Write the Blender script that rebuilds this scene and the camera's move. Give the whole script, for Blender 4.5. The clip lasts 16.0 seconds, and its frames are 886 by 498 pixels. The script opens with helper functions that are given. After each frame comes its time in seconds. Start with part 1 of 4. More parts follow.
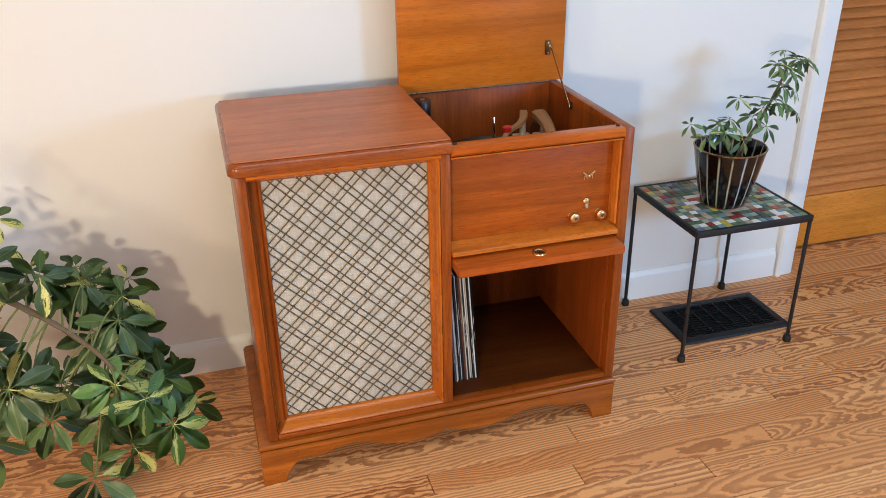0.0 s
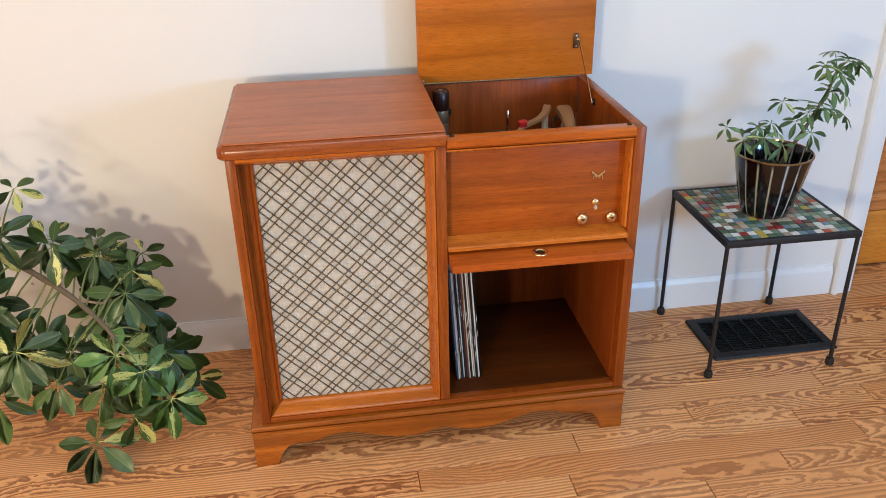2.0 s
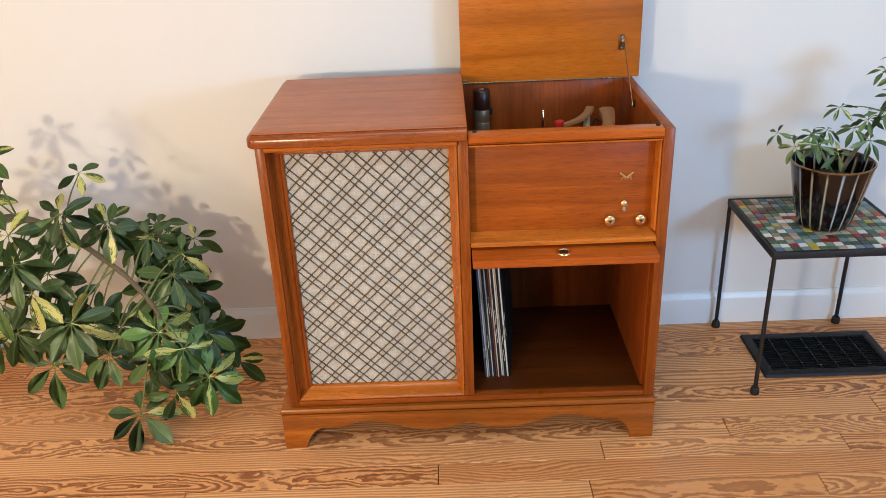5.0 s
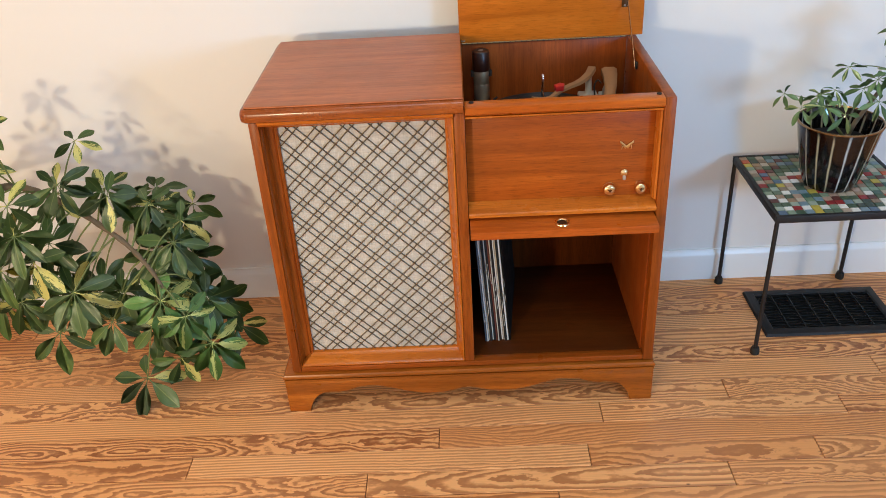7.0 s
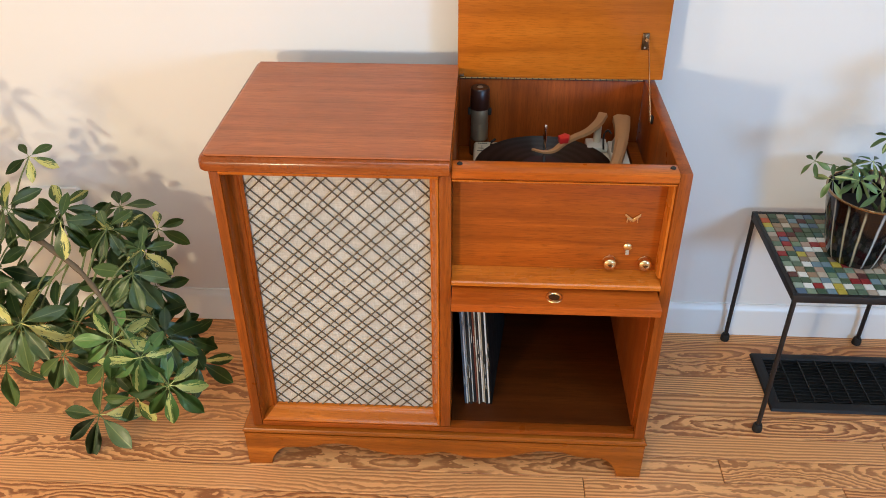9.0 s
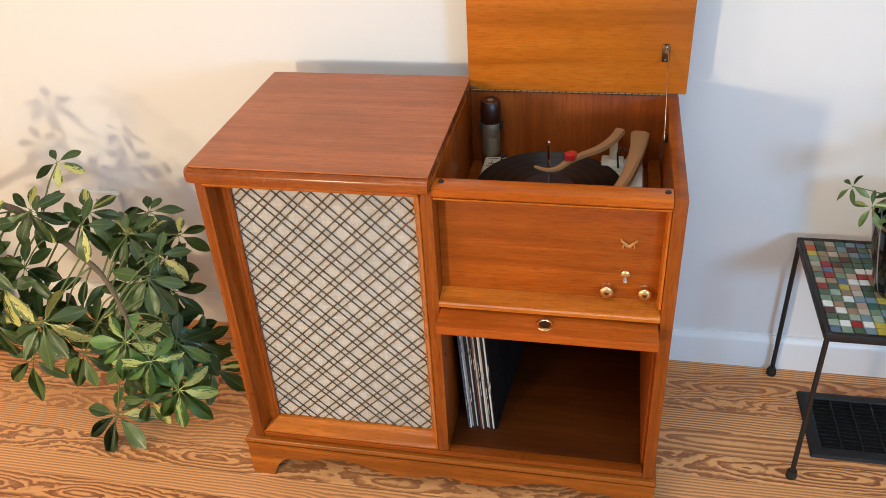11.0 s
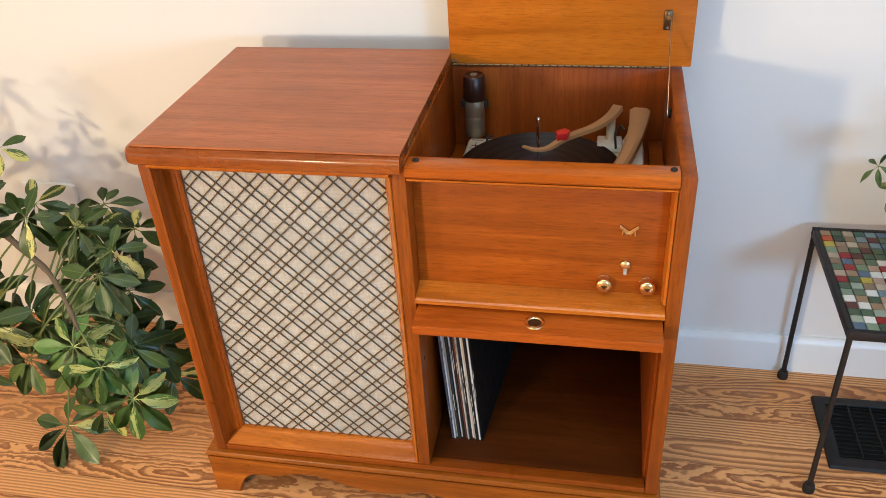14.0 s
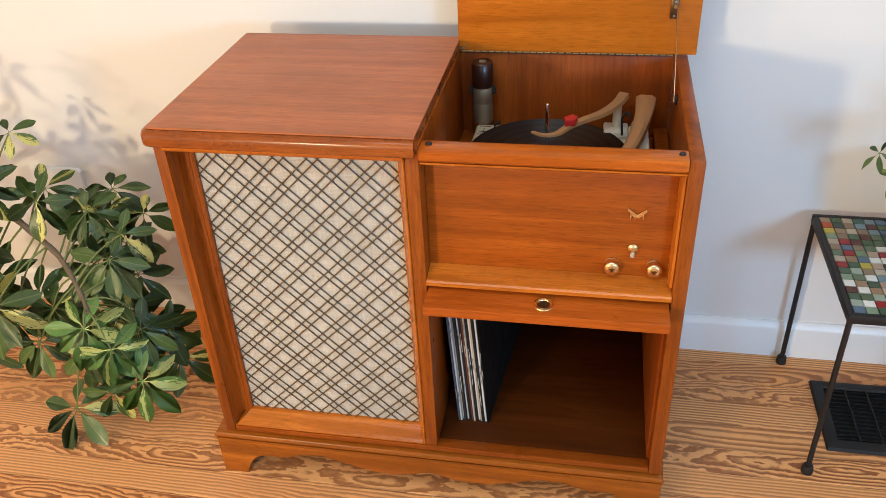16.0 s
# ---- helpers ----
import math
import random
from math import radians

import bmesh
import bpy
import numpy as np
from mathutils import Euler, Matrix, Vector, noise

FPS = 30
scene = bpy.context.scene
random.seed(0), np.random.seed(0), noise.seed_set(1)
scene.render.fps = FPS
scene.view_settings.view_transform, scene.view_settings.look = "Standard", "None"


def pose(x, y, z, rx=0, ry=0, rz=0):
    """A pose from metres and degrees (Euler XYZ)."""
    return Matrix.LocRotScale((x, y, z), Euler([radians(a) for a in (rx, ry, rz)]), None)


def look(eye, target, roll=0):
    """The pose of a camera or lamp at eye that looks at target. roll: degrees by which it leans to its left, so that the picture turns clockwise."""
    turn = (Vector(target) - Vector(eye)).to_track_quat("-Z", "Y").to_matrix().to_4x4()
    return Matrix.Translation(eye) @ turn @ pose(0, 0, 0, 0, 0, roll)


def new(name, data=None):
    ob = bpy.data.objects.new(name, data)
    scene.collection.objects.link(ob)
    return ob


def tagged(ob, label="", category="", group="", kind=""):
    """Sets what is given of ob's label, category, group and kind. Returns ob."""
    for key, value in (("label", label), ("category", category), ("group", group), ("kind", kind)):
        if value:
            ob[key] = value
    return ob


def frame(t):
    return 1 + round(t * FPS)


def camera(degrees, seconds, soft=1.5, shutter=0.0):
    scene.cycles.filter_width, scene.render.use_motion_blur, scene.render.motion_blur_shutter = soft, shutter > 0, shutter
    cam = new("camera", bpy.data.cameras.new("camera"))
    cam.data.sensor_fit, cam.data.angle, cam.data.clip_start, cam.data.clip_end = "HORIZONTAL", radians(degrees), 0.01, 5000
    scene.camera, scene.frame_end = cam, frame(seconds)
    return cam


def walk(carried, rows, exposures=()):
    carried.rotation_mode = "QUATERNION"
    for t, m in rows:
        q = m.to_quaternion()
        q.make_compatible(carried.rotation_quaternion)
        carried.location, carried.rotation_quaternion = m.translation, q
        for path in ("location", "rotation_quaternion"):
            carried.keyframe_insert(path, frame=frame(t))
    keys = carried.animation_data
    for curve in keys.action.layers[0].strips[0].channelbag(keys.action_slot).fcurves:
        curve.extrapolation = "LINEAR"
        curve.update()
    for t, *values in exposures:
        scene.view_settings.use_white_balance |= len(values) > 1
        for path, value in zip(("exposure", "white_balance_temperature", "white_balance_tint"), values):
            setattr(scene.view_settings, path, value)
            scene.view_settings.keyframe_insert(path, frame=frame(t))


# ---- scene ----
cam = camera(56.2, 16.0, soft=0.9)
PATH = [
    (0, (-0.011, -1.628, 1.414), (0.491, 0.093, 0.529), -0.9),
    (0.5, (-0.012, -1.626, 1.408), (0.476, 0.1, 0.523), -1.1),
    (1, (0.002, -1.621, 1.405), (0.463, 0.107, 0.511), -1.2),
    (1.5, (0.078, -1.63, 1.403), (0.482, 0.108, 0.5), -1.6),
    (2, (0.241, -1.646, 1.395), (0.492, 0.124, 0.498), -1.1),
    (2.5, (0.348, -1.671, 1.404), (0.468, 0.11, 0.503), -1.1),
    (3, (0.39, -1.68, 1.413), (0.435, 0.103, 0.508), -1.1),
    (3.2, (0.403, -1.687, 1.413), (0.436, 0.104, 0.522), -1.0),
    (5.5, (0.453, -1.7, 1.354), (0.415, 0.105, 0.494), -2.8),
    (6, (0.463, -1.688, 1.358), (0.421, 0.099, 0.461), -3.1),
    (6.5, (0.475, -1.682, 1.375), (0.433, 0.093, 0.453), -3.3),
    (7, (0.483, -1.641, 1.449), (0.421, 0.078, 0.428), -3.5),
    (7.5, (0.487, -1.596, 1.554), (0.403, 0.101, 0.499), -4.0),
    (8, (0.5, -1.538, 1.558), (0.439, 0.146, 0.481), -2.9),
    (8.5, (0.498, -1.431, 1.554), (0.437, 0.24, 0.455), -1.5),
    (9, (0.543, -1.353, 1.548), (0.454, 0.305, 0.434), -0.2),
    (9.5, (0.682, -1.266, 1.537), (0.465, 0.375, 0.416), 0.4),
    (9.7, (0.716, -1.244, 1.539), (0.445, 0.382, 0.408), -0.0),
    (12, (0.806, -1.258, 1.512), (0.417, 0.377, 0.427), -4.1),
    (12.5, (0.818, -1.247, 1.494), (0.42, 0.384, 0.409), -4.3),
    (13, (0.817, -1.208, 1.474), (0.421, 0.422, 0.385), -4.3),
    (13.5, (0.799, -1.152, 1.431), (0.423, 0.481, 0.34), -3.9),
    (14, (0.788, -1.116, 1.41), (0.426, 0.521, 0.32), -3.6),
    (14.5, (0.787, -1.105, 1.409), (0.425, 0.524, 0.308), -3.5),
    (15, (0.78, -1.106, 1.411), (0.426, 0.522, 0.305), -3.3),
    (15.5, (0.773, -1.125, 1.414), (0.425, 0.504, 0.307), -3.2),
    (16, (0.761, -1.152, 1.411), (0.42, 0.479, 0.306), -3.0),
]
walk(cam, [(t, look(eye, target, roll)) for t, eye, target, roll in PATH],
     exposures=[(0.0, -0.24, 5950, 10), (3.0, -0.24, 6000, 10), (5.5, -0.25, 6100, 10), (9.5, -0.16, 6250, 10), (13.0, -0.11, 6450, 10), (16.0, -0.07, 6500, 10)])

# ---------------------------------------------------------------- light
world = bpy.data.worlds.new("room_world")
world.use_nodes = True
world.node_tree.nodes["Background"].inputs[0].default_value = (0.75, 0.85, 1.0, 1)
world.node_tree.nodes["Background"].inputs[1].default_value = 0.15
scene.world = world


def window_light(name, place, target, wide, high, watts, colour):
    lamp = bpy.data.lights.new(name, "AREA")
    lamp.shape, lamp.size, lamp.size_y = "RECTANGLE", wide, high
    lamp.energy, lamp.color = watts, colour
    ob = new(name, lamp)
    ob.matrix_world = look(place, target)
    return ob


# low warm light through the window on one side, cooler daylight through the other
WARM_X, COOL_X, WIN_Y, WARM_Z, COOL_Z = -0.81, 2.50, -2.85, 1.13, 1.25
SKY_X, SKY_Y = 0.60, -1.35
WEST_Y, WEST_Z = -2.30, 0.95
window_light("warm_window_light", (WARM_X, WIN_Y - 0.02, WARM_Z), (WARM_X + 0.6, 0.5, 0.9), 0.16, 0.18, 50, (1.0, 0.78, 0.48))
window_light("west_window_light", (-2.42, WEST_Y, WEST_Z), (0.3, 0.5, 0.7), 0.24, 0.20, 27, (1.0, 0.79, 0.50))
window_light("cool_window_light", (COOL_X, WIN_Y - 0.02, COOL_Z), (COOL_X - 0.6, 0.5, 0.9), 0.56, 0.48, 58, (0.30, 0.61, 1.0))
# soft daylight from a roof window over the middle of the room
window_light("roof_window_light", (SKY_X, SKY_Y, 2.50), (SKY_X, SKY_Y, 0), 1.5, 1.1, 34, (0.74, 0.90, 1.0))


# ---------------------------------------------------------------- materials
class Nodes:
    """A small helper to write node materials."""

    def __init__(self, name):
        self.mat = bpy.data.materials.new(name)
        self.mat.use_nodes = True
        self.tree = self.mat.node_tree
        self.bsdf = self.tree.nodes["Principled BSDF"]

    def add(self, kind, **values):
        node = self.tree.nodes.new(kind)
        for key, value in values.items():
            node.inputs[key.replace("_", " ")].default_value = value
        return node

    def link(self, a, b):
        self.tree.links.new(a, b)

    def put(self, **values):
        for key, value in values.items():
            self.bsdf.inputs[key.replace("_", " ")].default_value = value

    def math(self, op, a, b=None):
        node = self.tree.nodes.new("ShaderNodeMath")
        node.operation = op
        for i, v in enumerate((a, b)):
            if v is None:
                continue
            if isinstance(v, (int, float)):
                node.inputs[i].default_value = v
            else:
                self.link(v, node.inputs[i])
        return node.outputs[0]

    def ramp(self, fac, stops, mode="LINEAR"):
        node = self.tree.nodes.new("ShaderNodeValToRGB")
        node.color_ramp.interpolation = mode
        el = node.color_ramp.elements
        while len(el) < len(stops):
            el.new(0.5)
        for e, (p, c) in zip(el, stops):
            e.position, e.color = p, (*c, 1)
        self.link(fac, node.inputs[0])
        return node.outputs[0]

    def mix(self, fac, a, b, mode="MIX"):
        node = self.tree.nodes.new("ShaderNodeMix")
        node.data_type, node.blend_type = "RGBA", mode
        for v, i in ((fac, 0), (a, 6), (b, 7)):
            if isinstance(v, (int, float)):
                node.inputs[i].default_value = v
            elif isinstance(v, tuple):
                node.inputs[i].default_value = (*v, 1)
            else:
                self.link(v, node.inputs[i])
        return node.outputs[2]

    def place(self, scale=(1, 1, 1), space="world", shift=0.0):
        """World or object coordinates, scaled; shift moves them by the object's random value."""
        if space == "world":
            src = self.tree.nodes.new("ShaderNodeNewGeometry").outputs["Position"]
        else:
            src = self.tree.nodes.new("ShaderNodeTexCoord").outputs["Object"]
        if shift:
            info = self.tree.nodes.new("ShaderNodeObjectInfo")
            v = self.tree.nodes.new("ShaderNodeVectorMath")
            v.operation = "ADD"
            self.link(src, v.inputs[0])
            self.link(self.math("MULTIPLY", info.outputs["Random"], shift), v.inputs[1])
            src = v.outputs[0]
        m = self.tree.nodes.new("ShaderNodeMapping")
        m.inputs["Scale"].default_value = scale
        self.link(src, m.inputs[0])
        return m.outputs[0]

    def noise(self, vec, scale, detail=4, rough=0.55, distort=0.0):
        n = self.add("ShaderNodeTexNoise", Scale=scale, Detail=detail, Roughness=rough, Distortion=distort)
        self.link(vec, n.inputs["Vector"])
        return n.outputs["Fac"]

    def bump(self, height, strength, distance=0.001):
        b = self.add("ShaderNodeBump", Strength=strength, Distance=distance)
        self.link(height, b.inputs["Height"])
        self.link(b.outputs[0], self.bsdf.inputs["Normal"])

    def colour(self, out):
        self.link(out, self.bsdf.inputs["Base Color"])

    def rough(self, fac, low, high):
        n = self.add("ShaderNodeMapRange")
        n.inputs["To Min"].default_value, n.inputs["To Max"].default_value = low, high
        self.link(fac, n.inputs[0])
        self.link(n.outputs[0], self.bsdf.inputs["Roughness"])


def varnished_wood(name, axis, dark, mid, light, gloss=0.28, coat=0.4, streak=0.30, sheen=0.2):
    """Stained, varnished furniture wood whose grain runs along the axis."""
    n = Nodes(name)
    long = {"x": (0.35, 7, 7), "y": (7, 0.35, 7), "z": (7, 7, 0.35)}[axis]
    fine = {"x": (26, 360, 360), "y": (360, 26, 360), "z": (360, 360, 26)}[axis]
    vec = n.place(long, shift=3.0)
    band = n.noise(vec, 3.2, 5, 0.6, 1.2)
    pores = n.noise(n.place(fine, shift=3.0), 1.0, 3, 0.7)
    blot = n.noise(n.place((2.2, 2.2, 2.2)), 1.7, 3)
    stain = n.noise(n.place(tuple(v * 1.6 for v in long), shift=7.0), 1.6, 5, 0.65, 0.6)
    c = n.ramp(band, [(0.28, dark), (0.5, mid), (0.72, light)])
    c = n.mix(n.math("MULTIPLY", n.ramp(pores, [(0.36, (1, 1, 1)), (0.50, (0, 0, 0))]), streak * 1.5), c, tuple(v * 0.45 for v in dark))
    fleck = n.noise(n.place(tuple(v * 0.45 for v in fine), shift=5.0), 1.0, 4, 0.7, 0.8)
    c = n.mix(n.math("MULTIPLY", n.ramp(fleck, [(0.54, (0, 0, 0)), (0.70, (1, 1, 1))]), streak * 1.1), c, tuple(min(1, v * 1.25) for v in light))
    c = n.mix(n.math("MULTIPLY", n.ramp(blot, [(0.38, (0, 0, 0)), (0.70, (1, 1, 1))]), 0.55), c, tuple(v * 0.62 for v in mid))
    c = n.mix(n.math("MULTIPLY", n.ramp(stain, [(0.47, (0, 0, 0)), (0.70, (1, 1, 1))]), 0.6), c, tuple(v * 0.55 for v in dark))
    n.colour(c)
    n.rough(n.noise(n.place((9, 9, 9)), 2.0, 4), gloss * 0.8, gloss * 1.35)
    n.put(Coat_Weight=coat * 0.42, Coat_Roughness=sheen, Specular_IOR_Level=0.22)
    n.bump(pores, 0.16, 0.0008)
    return n.mat


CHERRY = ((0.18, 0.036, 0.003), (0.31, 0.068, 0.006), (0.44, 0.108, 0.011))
WOOD_X = varnished_wood("stained_wood_across", "x", *CHERRY)
WOOD_Y = varnished_wood("stained_wood_deep", "y", *CHERRY)
WOOD_Z = varnished_wood("stained_wood_upright", "z", *CHERRY)
PLINTH_SET = ((0.21, 0.053, 0.005), (0.35, 0.094, 0.009), (0.47, 0.138, 0.014))
PLINTH_X = varnished_wood("plinth_wood_across", "x", *PLINTH_SET, gloss=0.28, coat=0.5, sheen=0.2)
PLINTH_Y = varnished_wood("plinth_wood_deep", "y", *PLINTH_SET, gloss=0.28, coat=0.5, sheen=0.2)
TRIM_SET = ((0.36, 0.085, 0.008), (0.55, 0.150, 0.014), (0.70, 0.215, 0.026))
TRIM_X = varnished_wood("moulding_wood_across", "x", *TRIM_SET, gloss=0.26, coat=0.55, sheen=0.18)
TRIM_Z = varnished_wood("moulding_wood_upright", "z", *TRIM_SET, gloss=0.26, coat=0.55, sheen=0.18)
TOP_WOOD = varnished_wood("tabletop_wood", "x", (0.38, 0.096, 0.026), (0.48, 0.132, 0.038), (0.57, 0.172, 0.054), gloss=0.38, coat=0.6, sheen=0.3)
LID_WOOD = varnished_wood("lid_wood", "x", (0.47, 0.117, 0.008), (0.54, 0.146, 0.011), (0.61, 0.180, 0.018), gloss=0.30, streak=0.28)
# inner woods darkened in colour for the shade inside the console
INNER_SHADE_X = varnished_wood("inner_wood_shaded_across", "x", (0.062, 0.014, 0.002), (0.090, 0.022, 0.003), (0.122, 0.032, 0.005), gloss=0.35, coat=0.1)
INNER_SHADE_Z = varnished_wood("inner_wood_shaded_upright", "z", (0.062, 0.013, 0.002), (0.090, 0.021, 0.003), (0.120, 0.031, 0.005), gloss=0.35, coat=0.1)
# lighter copy for the inner faces that catch light
INNER_LIT_Z = varnished_wood("inner_wood_lit_upright", "z", (0.23, 0.045, 0.004), (0.30, 0.061, 0.006), (0.37, 0.085, 0.010), gloss=0.45, coat=0.1, streak=0.25)
# one door wood, its reflection coloured in: flat rails brighter, tilted slats dimmer
DOOR_WOOD_LIT = varnished_wood("door_wood_lit", "x", (0.60, 0.205, 0.022), (0.67, 0.245, 0.030), (0.73, 0.285, 0.045), gloss=0.34, coat=0.3)
DOOR_WOOD_DIM = varnished_wood("door_wood_dim", "x", (0.50, 0.165, 0.038), (0.60, 0.215, 0.052), (0.68, 0.265, 0.075), gloss=0.38, coat=0.15)


def painted(name, colour, rough=0.55, bump=0.15, grain=60):
    n = Nodes(name)
    big = n.noise(n.place((1, 1, 1)), 1.3, 3)
    fine = n.noise(n.place((1, 1, 1)), grain, 4, 0.6)
    n.colour(n.mix(n.math("MULTIPLY", big, 0.25), colour, tuple(v * 0.86 for v in colour)))
    n.put(Roughness=rough)
    n.bump(fine, bump, 0.001)
    return n.mat


WALL_PAINT = painted("wall_paint", (0.78, 0.765, 0.74), 0.6, 0.12, 90)
TRIM_PAINT = painted("trim_paint", (0.80, 0.80, 0.79), 0.32, 0.06, 40)
CEIL_PAINT = painted("ceiling_paint", (0.78, 0.77, 0.75), 0.8)


def pine_floor():
    """Flat-sawn pine: growth rings cut lengthways, each board cut at its own depth."""
    n = Nodes("heart_pine_boards")
    geo = n.tree.nodes.new("ShaderNodeNewGeometry").outputs["Position"]
    info = n.tree.nodes.new("ShaderNodeObjectInfo").outputs["Random"]
    sep = n.tree.nodes.new("ShaderNodeSeparateXYZ")
    n.link(geo, sep.inputs[0])
    comb = n.tree.nodes.new("ShaderNodeCombineXYZ")
    n.link(n.math("ADD", n.math("MULTIPLY", sep.outputs[0], 1.0), n.math("MULTIPLY", info, 57.0)), comb.inputs[0])
    n.link(n.math("MULTIPLY", sep.outputs[1], 3.0), comb.inputs[1])
    n.link(n.math("MULTIPLY", info, 31.0), comb.inputs[2])
    slow = n.noise(comb.outputs[0], 1.25, 2, 0.5)
    second = n.math("FRACT", n.math("MULTIPLY", info, 13.7))
    third = n.math("FRACT", n.math("MULTIPLY", info, 37.3))

    def wobble(along, across, seed):
        at = n.tree.nodes.new("ShaderNodeCombineXYZ")
        n.link(n.math("ADD", n.math("MULTIPLY", sep.outputs[0], along), n.math("MULTIPLY", info, seed)), at.inputs[0])
        n.link(n.math("MULTIPLY", sep.outputs[1], across), at.inputs[1])
        return n.math("SUBTRACT", n.noise(at.outputs[0], 1.0, 3, 0.55), 0.5)

    # some boards are sawn through the heart, others well beside it and show straight grain
    straight = n.math("GREATER_THAN", second, 0.80)
    side = n.math("SUBTRACT", n.math("MODULO", n.math("ADD", sep.outputs[1], 10.078), 0.0735), 0.037)
    side = n.math("ADD", side, n.math("MULTIPLY", n.math("SUBTRACT", third, 0.5), 0.05))
    side = n.math("ADD", side, n.math("MULTIPLY", straight, 0.11))
    swing = n.math("ADD", n.math("MULTIPLY", third, 0.30), 0.20)
    depth = n.math("MULTIPLY", n.math("SUBTRACT", slow, 0.44), swing)
    depth = n.math("ADD", depth, n.math("MULTIPLY", wobble(9.0, 24.0, 91.0), 0.034))
    depth = n.math("ADD", depth, n.math("MULTIPLY", wobble(42.0, 70.0, 53.0), 0.012))
    ring = n.math("SQRT", n.math("ADD", n.math("MULTIPLY", side, side), n.math("MULTIPLY", depth, depth)))
    pitch = n.math("ADD", n.math("MULTIPLY", second, 65.0), 62.0)
    ring = n.math("MULTIPLY", ring, pitch)
    saw = n.math("FRACT", ring)
    late = n.ramp(saw, [(0.0, (0.0,) * 3), (0.34, (0.04,) * 3), (0.52, (0.70,) * 3), (0.74, (1,) * 3), (0.93, (0.95,) * 3), (1.0, (0.0,) * 3)])
    bold = n.math("ADD", n.math("MULTIPLY", n.math("FRACT", n.math("MULTIPLY", info, 71.9)), 0.48), 0.57)
    bold = n.math("SUBTRACT", bold, n.math("MULTIPLY", straight, 0.18))
    late = n.math("MULTIPLY", late, bold)
    tint = n.noise(n.place((0.6, 3, 1), shift=40.0), 1.5, 3)
    early = n.mix(third, (0.86, 0.438, 0.172), (0.72, 0.318, 0.108))
    dark = n.mix(tint, (0.31, 0.096, 0.027), (0.21, 0.062, 0.018))
    c = n.mix(n.math("MULTIPLY", late, n.math("ADD", n.math("MULTIPLY", tint, 0.5), 0.66)), early, dark)
    fine = n.noise(n.place((4, 260, 1), shift=9.0), 1.0, 3, 0.7)
    c = n.mix(n.math("MULTIPLY", n.ramp(fine, [(0.45, (0, 0, 0)), (0.7, (1, 1, 1))]), 0.16), c, (0.30, 0.12, 0.05))
    grime = n.noise(n.place((1.3, 2.5, 1)), 2.2, 5, 0.6)
    c = n.mix(n.math("MULTIPLY", n.ramp(grime, [(0.5, (0, 0, 0)), (0.75, (1, 1, 1))]), 0.16), c, (0.26, 0.13, 0.07))
    holes = n.add("ShaderNodeTexVoronoi", Scale=4.5)
    n.link(n.place((1, 1.6, 1)), holes.inputs["Vector"])
    c = n.mix(n.math("MULTIPLY", n.ramp(holes.outputs["Distance"], [(0.010, (1, 1, 1)), (0.026, (0, 0, 0))]), 0.8), c, (0.09, 0.035, 0.015))
    n.colour(c)
    n.rough(n.noise(n.place((3, 9, 1)), 3.0, 4), 0.34, 0.50)
    n.put(Coat_Weight=0.06, Coat_Roughness=0.3, Specular_IOR_Level=0.4)
    n.bump(n.math("ADD", n.math("MULTIPLY", late, 0.6), fine), 0.10, 0.0008)
    return n.mat


PINE = pine_floor()


def plain(name, colour, rough=0.5, metal=0.0, coat=0.0, vary=0.25, scale=25, bump=0.08):
    n = Nodes(name)
    v = n.noise(n.place((1, 1, 1), "object"), scale, 4, 0.6)
    n.colour(n.mix(n.math("MULTIPLY", v, vary * 2), colour, tuple(x * 0.55 for x in colour)))
    n.rough(v, rough * 0.8, min(1, rough * 1.25))
    n.put(Metallic=metal, Coat_Weight=coat, Coat_Roughness=0.08)
    n.bump(v, bump, 0.0006)
    return n.mat


GAP = plain("dark_subfloor", (0.03, 0.015, 0.008), 0.9)
BRASS = plain("polished_brass", (0.80, 0.60, 0.31), 0.20, 1.0, vary=0.15)
BRONZE = plain("bronze_wire", (0.105, 0.072, 0.040), 0.42, 0.3, vary=0.3)
HINGE = plain("worn_steel", (0.50, 0.45, 0.38), 0.35, 1.0)
BLACK_IRON = plain("black_iron", (0.010, 0.008, 0.008), 0.55, 0.0, vary=0.4, scale=60, bump=0.3)
RUBBER = plain("black_rubber", (0.012, 0.009, 0.006), 0.75)
VENT_BLACK = plain("black_enamel", (0.006, 0.006, 0.007), 0.62)
DUCT = plain("duct_dark", (0.006, 0.006, 0.006), 0.9)
IVORY = plain("ivory_enamel", (0.62, 0.54, 0.40), 0.38, coat=0.2, vary=0.1)
TAN = plain("tan_plastic", (0.36, 0.20, 0.09), 0.40, coat=0.15, vary=0.15)
GREY_METAL = plain("grey_metal", (0.42, 0.38, 0.31), 0.35, 0.6)
BROWN_PLASTIC = plain("brown_plastic", (0.030, 0.008, 0.004), 0.34, coat=0.05)
RED_PLASTIC = plain("red_plastic", (0.55, 0.02, 0.02), 0.35, coat=0.2, vary=0.1)
CREAM = plain("cream_metal", (0.60, 0.57, 0.48), 0.45, vary=0.1)
SOIL = plain("potting_soil", (0.012, 0.009, 0.007), 0.95, vary=0.5, scale=90, bump=0.8)
CHROME = plain("chrome", (0.75, 0.74, 0.72), 0.12, 1.0, vary=0.05)


# ---------------------------------------------------------------- mesh helpers
def thing(name, label, category, place=(0, 0, 0), group="", kind=""):
    ob = new(name)
    ob.empty_display_size = 0.05
    ob.location = place
    return tagged(ob, label, category, group, kind)


